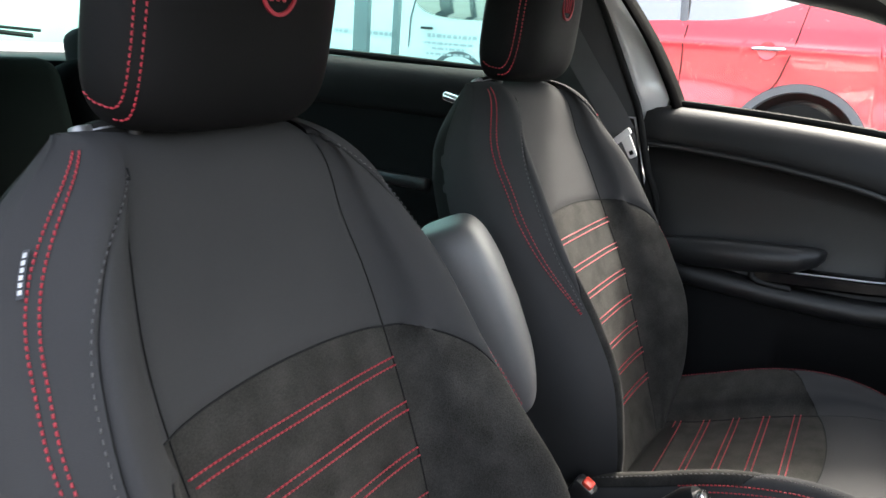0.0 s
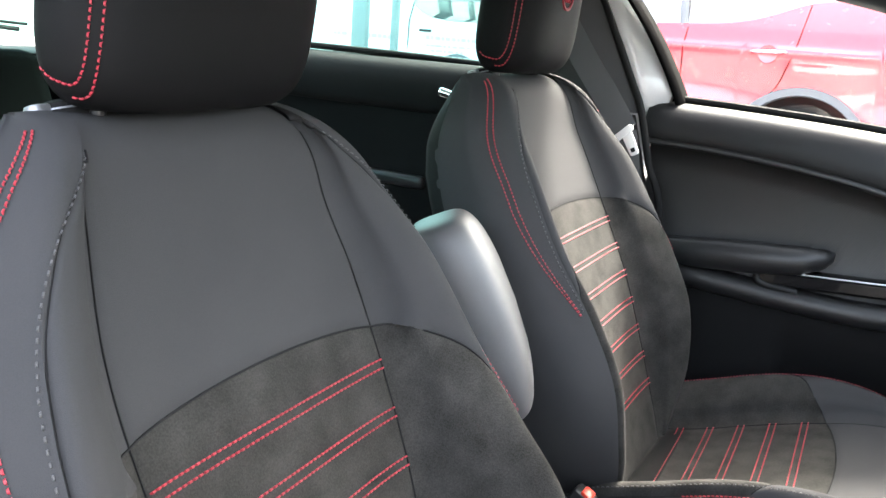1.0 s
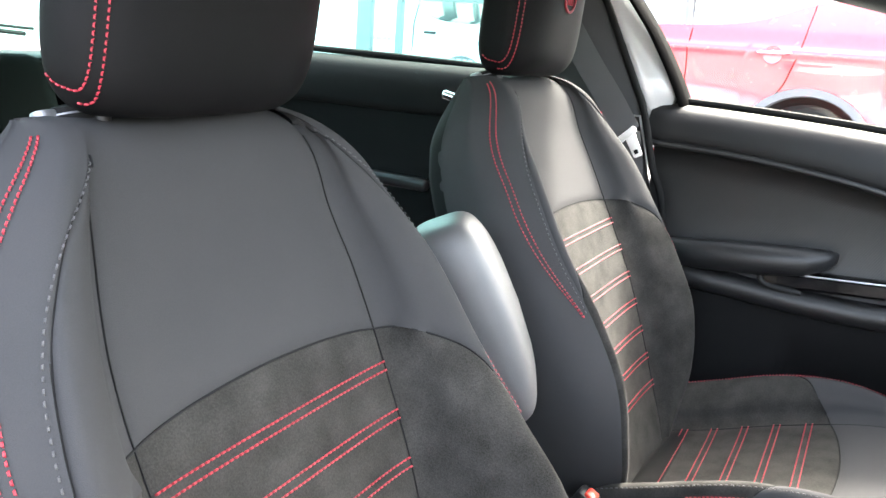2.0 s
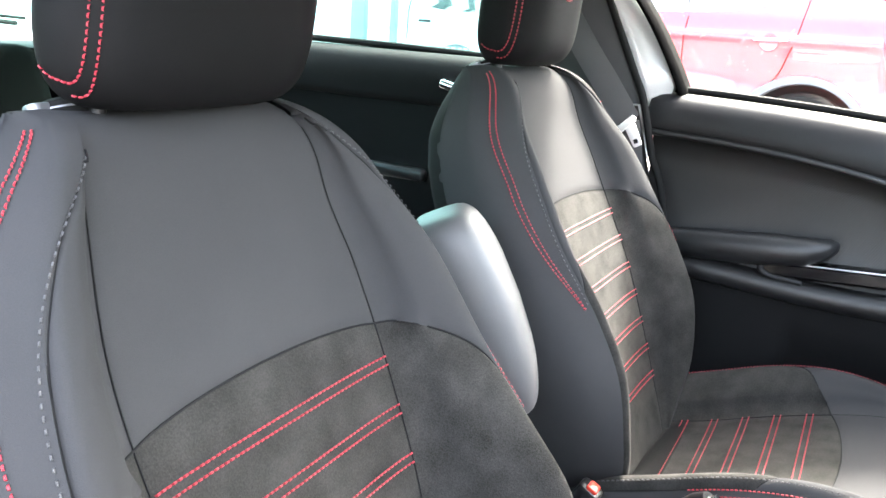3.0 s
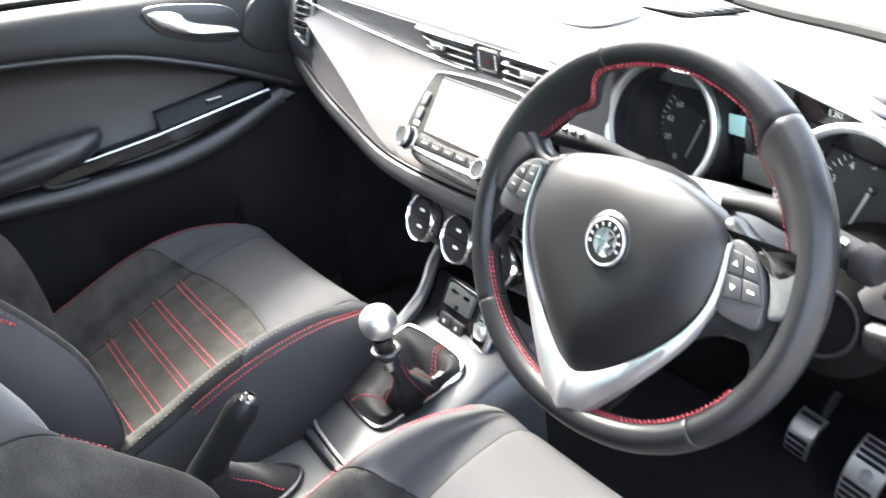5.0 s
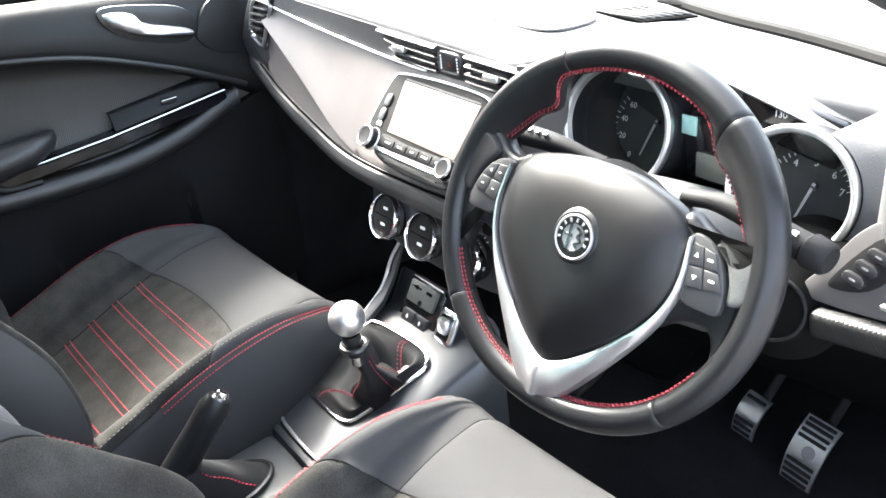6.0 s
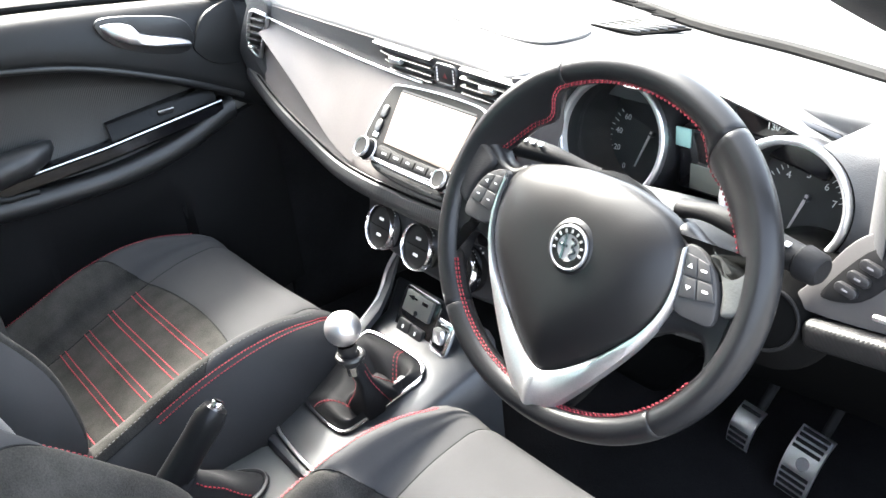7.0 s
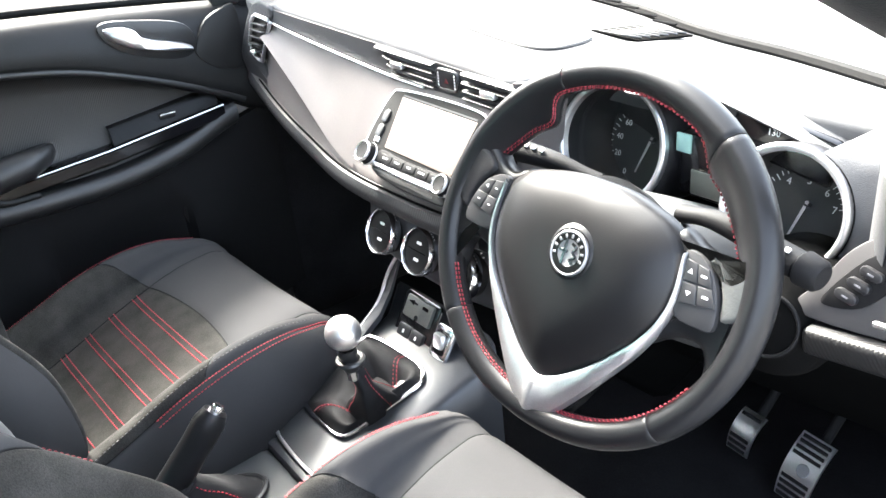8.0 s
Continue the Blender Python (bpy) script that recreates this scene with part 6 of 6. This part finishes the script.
# ---- rear of the cabin ----
rd = thing("door_rear", "closed black rear door trim", "car door", (-.74, -.75, GROUND + .20), "", "structure")
rows = [[Vector((DX + dx, y, z)) for z, dx in ((1.0, -.016), (1.005, .004), (1.02, .012), (1.06, .014), (1.09, .006), (1.112, -.02), (1.115, -.06))] for y in np.linspace(-1.55, -.36, 30)]
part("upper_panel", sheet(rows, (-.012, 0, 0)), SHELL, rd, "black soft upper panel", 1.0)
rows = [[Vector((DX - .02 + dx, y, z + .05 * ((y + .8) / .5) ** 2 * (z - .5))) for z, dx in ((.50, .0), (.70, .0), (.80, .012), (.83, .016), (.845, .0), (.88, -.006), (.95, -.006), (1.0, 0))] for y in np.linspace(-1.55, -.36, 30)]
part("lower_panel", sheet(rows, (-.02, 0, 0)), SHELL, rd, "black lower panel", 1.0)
part("window_seal", tube([(DX - .05, -1.55, 1.13), (DX - .05, -.8, 1.122), (DX - .05, -.36, 1.112)], .008, 8), RUBBER, rd, "black window seal")
part("release_lever", rbox((.022, .078, .022), (DX + .018, -.570, 1.046), .008, 3, Matrix.Rotation(radians(-12), 3, "X")), CHROME, rd, "satin chrome release lever")
part("pull_handle", rbox((.025, .16, .03), (DX + .004, -.72, .845), .01, 3), SATIN, rd, "black pull handle")
bench = thing("rear_bench", "black cloth rear bench with low headrests", "rear seat", (.02, -1.0, GROUND + .13))
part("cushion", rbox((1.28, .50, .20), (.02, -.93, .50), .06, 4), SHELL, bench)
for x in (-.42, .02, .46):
    # Darker than the bench's other cloth: rear cabin shade put into the colour.
    part("back_cushion", rbox((.42 if x != .02 else .44, .16, .52), (x, -1.24, .82), .05, 4, Matrix.Rotation(radians(20), 3, "X")), NEAR_BLACK, bench, "black cloth back cushion, deepened as if shaded")
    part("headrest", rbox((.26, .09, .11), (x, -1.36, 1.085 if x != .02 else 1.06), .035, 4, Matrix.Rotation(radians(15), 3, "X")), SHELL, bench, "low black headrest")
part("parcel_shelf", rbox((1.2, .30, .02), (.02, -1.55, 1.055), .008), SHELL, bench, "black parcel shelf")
wip = thing("rear_wiper", "thin black rear wiper and heater wires", "wiper", (-.1, -1.68, 1.10))
part("arm", tube(smooth_path([(-.42, -1.69, 1.105), (-.2, -1.70, 1.118), (.02, -1.70, 1.11)], 6), .006, 8), RUBBER, wip)
part("blade", tube(smooth_path([(-.45, -1.70, 1.118), (-.2, -1.71, 1.128), (.1, -1.71, 1.122)], 6), .004, 8), RUBBER, wip)

# ---- passenger seat belt ----
belt = thing("seat_belt", "black seat belt with pale metal tongue on the pillar", "seat belt", (-.63, -.22, 1.05))
def web(points, half, mat, name, label):
    """Flat webbing: centre line, and the unit way across it."""
    path = smooth_path(points, 7)
    out = []
    for i, p in enumerate(path):
        d = (path[min(i + 1, len(path) - 1)] - path[max(i - 1, 0)]).normalized()
        across = d.cross(Vector((1, .35, 0))).normalized()
        out.append([p + across * half * k for k in (-1, -.92, -.5, 0, .5, .92, 1)])
    return part(name, sheet(out, (-.0016, -.0008, 0)), mat, belt, label)


web([(-.585, -.365, 1.33), (-.592, -.315, 1.24), (-.598, -.253, 1.15), (-.600, -.205, 1.089), (-.602, -.160, 1.027)], .024, BELT, "webbing", "black belt webbing")
web([(-.604, -.160, 1.027), (-.625, -.150, .93), (-.635, -.15, .75), (-.64, -.15, .50)], .022, BELT, "webbing", "black lower webbing")
TM = Matrix.Translation((-.596, -.162, 1.020)) @ Matrix(((0, 0, 1, 0), (1, 0, 0, 0), (0, 1, 0, 0), (0, 0, 0, 1))) @ Matrix.Rotation(radians(44), 4, "Z")
part("tongue_cap", slab(rounded(.050, .013, .005, 4), TM, .006, .002), WHITE_PLASTIC, belt, "pale tongue cover")
tg = [(p[0] * (1 if p[1] > 0 else .86), p[1]) for p in rounded(.020, .044, .005, 4)]
TN = TM @ Matrix.Translation((.004, -.024, .001)) @ Matrix.Rotation(radians(-14), 4, "Z")
part("tongue", slab(tg, TN, .003, .001), WHITE_PLASTIC, belt, "pale steel tongue")
part("tongue_hole", slab(rounded(.008, .008, .001, 2), TN @ Matrix.Translation((0, -.012, .003)), .0006, 0), RUBBER, belt)
buck = thing("seat_belt_buckle", "belt buckle with red release button beside the seat", "belt buckle", (-.09, -.01, .56))
part("stalk", rod((-.085, -.05, .46), (-.075, .0, .55), .012, .014, 12), SATIN, buck, "black stalk")
part("body", rbox((.028, .032, .060), (-.070, .015, .575), .006, 2, Matrix.Rotation(radians(-28), 3, "X")), SATIN, buck, "black buckle body")
part("release_button", rbox((.020, .016, .010), (-.069, .030, .600), .003, 2, Matrix.Rotation(radians(-28), 3, "X")), RED_PLASTIC, buck, "red release button")

# ---- outside: windscreen wiper, red car, white van, shopfront ----
wp = thing("windscreen_wiper", "black windscreen wiper resting on the glass", "wiper", (.3, 1.12, 1.02))
part("arm", tube(smooth_path([(-.1, 1.19, 1.030), (.25, 1.17, 1.035), (.66, 1.15, 1.02)], 6), .009, 8), RUBBER, wp, "black wiper arm")
part("blade", tube(smooth_path([(-.25, 1.165, 1.032), (.2, 1.15, 1.040), (.60, 1.13, 1.035)], 6), .006, 8), RUBBER, wp, "black wiper blade")

RC = -5.3
red = thing("red_car", "glossy red sport utility car parked alongside", "car", (RC - .9, -1.2, GROUND))
WX, WR, AR = (-.50, -2.42), .36, .44


def red_x(y, z):
    """Flank of the red car: shoulder, hollow and taper to the tail."""
    x = RC - .55 * max(0, z - 1.268) - .30 * max(0, z - 1.40) ** 1.2
    x += .020 * math.exp(-((z - 1.255) / .03) ** 2) - .025 * math.exp(-((z - 1.02) / .16) ** 2)
    x -= .22 * max(0, (y + .25) / .75) ** 2.2
    x += .03 * math.exp(-((y + .5) / .5) ** 2) * math.exp(-((z - 1.1) / .2) ** 2)
    return x


waist = lambda y: soft_table(y, [(-4.2, 1.25), (-3.2, 1.33), (-1.6, 1.40), (-.9, 1.47), (-.55, 1.60), (-.2, 1.64), (.5, 1.60)])
rows = []
for y in np.linspace(-2.85, .55, 180):
    lowest = GROUND + .28
    for wy in WX:
        d = abs(y - wy)
        if d < AR:
            lowest = max(lowest, GROUND + WR + math.sqrt(AR * AR - d * d))
    rows.append([Vector((red_x(y, z), y, z)) for z in np.linspace(lowest, waist(y), 64)])
flank = part("flank", sheet(rows, (-.05, 0, 0)), RED_PAINT, red, "glossy red flank", .9)
rows = [[Vector((RC - .25 - 1.2 * k, .40 + .10 * math.sin(math.pi * k), z + .0)) for k in np.linspace(0, 1, 12)] for z in np.linspace(GROUND + .3, 1.55, 12)]
part("tail", sheet(rows, (0, -.05, 0)), RED_PAINT, red, "red tailgate")
part("tail_lamp", rbox((.10, .30, .14), (RC - .14, .30, 1.30), .04, 3, Matrix.Rotation(radians(25), 3, "Z")), RED_PLASTIC, red, "red tail lamp")
part("number_plate", rbox((.4, .01, .1), (RC - .9, .50, .95), .004), WHITE_PLASTIC, red)
b = sheet([[Vector((red_x(y, waist(y)) - .012 - .30 * k, y - .10 * k, waist(y) + .36 * k * min(1, max(.05, (.2 - y) / 1.2)))) for k in np.linspace(0, 1, 8)] for y in np.linspace(-2.6, .15, 44)], (-.03, 0, 0))
part("side_glass", b, DARK_GLASS, red, "sky-reflecting side windows")
part("roof", rbox((1.3, 2.2, .06), (RC - 1.0, -1.3, 1.78), .03, 3), RED_PAINT, red, "red roof")
for y0 in (-1.40, -2.45):
    part("window_pillar", tube([(red_x(y0, 1.42) + .004, y0, waist(y0) - .01), (RC - .28, y0 - .08, 1.76)], .030, 8, False, .4, (1, 0, 0)), CLADDING, red, "grey window pillar")
for y0 in (-.76, -1.95):
    h = part("door_handle", tube(smooth_path([(red_x(y0, 1.245) - .01, y0 - .11, 1.243), (red_x(y0, 1.245) + .035, y0 - .08, 1.246), (red_x(y0, 1.245) + .04, y0 + .05, 1.250), (red_x(y0, 1.245) - .01, y0 + .10, 1.252)], 5), .017, 10, False, .8), CHROME, red, "bright door handle")
    part("handle_cup", lathe([(.0, .001), (.05, .001), (.06, .004), (.065, .001)], axis_frame((red_x(y0, 1.245) + .002, y0 - .01, 1.235), (1, 0, 0)), 20), RED_PAINT, h)
for y0 in (-1.36, -2.5):
    part("shut_line", tube([(red_x(y0 + .0, z) + .002, y0, z) for z in np.linspace(GROUND + .3, 1.38, 14)], .004, 6), RUBBER, red)
part("shut_line", tube(smooth_path([(red_x(-.58, 1.58) + .002, -.575, 1.58), (red_x(-.60, 1.3) + .002, -.60, 1.30), (red_x(-.64, 1.15) + .002, -.64, 1.15), (red_x(-.72, 1.0) + .002, -.70, 1.0), (red_x(-.8, .9) + .002, -.84, .88)], 4), .004, 6), RUBBER, red)
for wy in WX:
    arch = [Vector((red_x(wy + r * math.cos(a), GROUND + WR + r * math.sin(a)) + dx, wy + r * math.cos(a), GROUND + WR + r * math.sin(a))) for a in np.linspace(0, math.pi, 32) for r, dx in ((AR + .035, .0), (AR + .03, .02), (AR - .02, .022), (AR - .03, -.04))]
    part("arch_trim", sheet([arch[i:i + 4] for i in range(0, len(arch), 4)], None), CLADDING, red, "grey wheel arch trim")
    wl = part("wheel", lathe([(.20, .08), (.24, .10), (.33, .10), (.355, .07), (.36, .0), (.355, -.08), (.2, -.10)], axis_frame((RC - .12, wy, GROUND + WR), (1, 0, 0)), 40), RUBBER, red, "black tyre on alloy rim")
    part("rim", lathe([(.235, .09), (.225, .06), (.20, .05), (.05, .07), (0, .07)], axis_frame((RC - .12, wy, GROUND + WR), (1, 0, 0)), 30), ALLOY, wl, "alloy rim")
part("wheel_well", rbox((.6, 3.0, .6), (RC - .50, -1.25, .75), .05), RUBBER, red, "black underbody")

VX = -8.0
van = thing("white_van", "white van with faint lettering parked across the yard", "van", (VX - .9, -5.6, GROUND))
rows = [[Vector((VX - .10 * max(0, z - 1.5) + .03 * math.exp(-((z - .95) / .1) ** 2), y, z)) for z in np.linspace(GROUND + .25, 2.2, 16)] for y in np.linspace(-9.2, -3.8, 24)]
part("body", sheet(rows, (-.06, 0, 0)), WHITE_PAINT, van, "white van side")
part("bulk", rbox((1.6, 5.2, 1.7), (VX - .92, -6.5, 1.28), .08, 3), WHITE_PAINT, van)
wo = [(p.x, p.y) for p in smooth_path([(-5.42, 1.62, 0), (-5.30, 1.46, 0), (-5.0, 1.385, 0), (-4.4, 1.375, 0), (-4.0, 1.40, 0), (-3.95, 2.0, 0), (-5.3, 2.05, 0)], 5, True)]
part("window", slab(wo, Matrix.Translation((VX + .005, 0, 0)) @ Matrix(((0, 0, 1, 0), (1, 0, 0, 0), (0, 1, 0, 0), (0, 0, 0, 1))), .012, .003), DARK_GLASS, van, "dark van cab window")
part("handle", rbox((.03, .17, .03), (VX + .03, -5.22, 1.245), .01, 2), SATIN, van, "dark door handle")
part("door_line", tube([(VX + .012, -5.48, .55), (VX + .012, -5.47, 1.35), (VX - .0, -5.40, 1.65)], .008, 6), CLADDING, van)
part("arch_trim", lathe([(.38, 0), (.40, .03), (.44, .03), (.46, 0)], axis_frame((VX + .005, -4.75, GROUND + .35), (1, 0, 0)), 30, None, 0, math.pi), CLADDING, van, "grey arch trim")
rng = random.Random(7)
for k, (y0, y1, z, h) in enumerate(((-5.20, -4.55, 1.165, .045), (-5.24, -4.56, 1.075, .028), (-5.12, -4.68, 1.015, .028), (-5.20, -4.56, .950, .028), (-6.12, -5.72, 1.14, .05), (-6.62, -6.44, 1.14, .05))):
    y = y0
    while y < y1:
        w = rng.uniform(.03, .09)
        part("lettering", rbox((.004, w, h), (VX + .034, y + w / 2, z), 0), PALE_INK, van, "faint grey lettering bar" if y == y0 else "")
        y += w + .022
for y0 in (-4.75, -8.0):
    wl = part("wheel", lathe([(0, .08), (.20, .08), (.24, .10), (.32, .10), (.345, .07), (.35, .0), (.345, -.08), (.2, -.10)], axis_frame((VX - .12, y0, GROUND + .35), (1, 0, 0)), 32), RUBBER, van, "black tyre")
front = thing("steel_frame", "pale steel gate posts before the van", "gate frame", (-7.2, -5.4, GROUND))
for y, w in ((-5.62, .20), (-5.14, .07), (-3.95, .07)):
    part("post", rbox((.08, w, 2.6), (-7.2, y, GROUND + 1.3), .01, 2), STEEL, front, "pale steel post")
part("rail", rbox((.05, 1.9, .05), (-7.2, -4.7, 1.60), .008, 2), STEEL, front, "steel rail")
# pale buildings that close the yard
shop = thing("pale_building", "pale rendered building behind the parked cars", "building", (-17, -4, GROUND))
part("wall", rbox((.4, 40, 5.0), (-17, -2, GROUND + 2.5), .02), WALL, shop, "pale rendered wall")
part("parapet", rbox((.6, 40, .25), (-17, -2, GROUND + 5.1), .03), STEEL, shop)
for k in range(6):
    w = part("window", rbox((.06, 2.4, 1.6), (-16.79, -14 + 5 * k, GROUND + 2.4), .02), DARK_GLASS, shop, "dark shop window")
    part("frame", rbox((.09, .08, 1.6), (-16.78, -14 + 5 * k, GROUND + 2.4), .01), STEEL, w)
rear = thing("pale_shed", "pale metal shed behind the car", "building", (0, -16, GROUND))
part("wall", rbox((30, .4, 4.0), (0, -16, GROUND + 2.0), .02), WALL, rear, "pale shed wall")
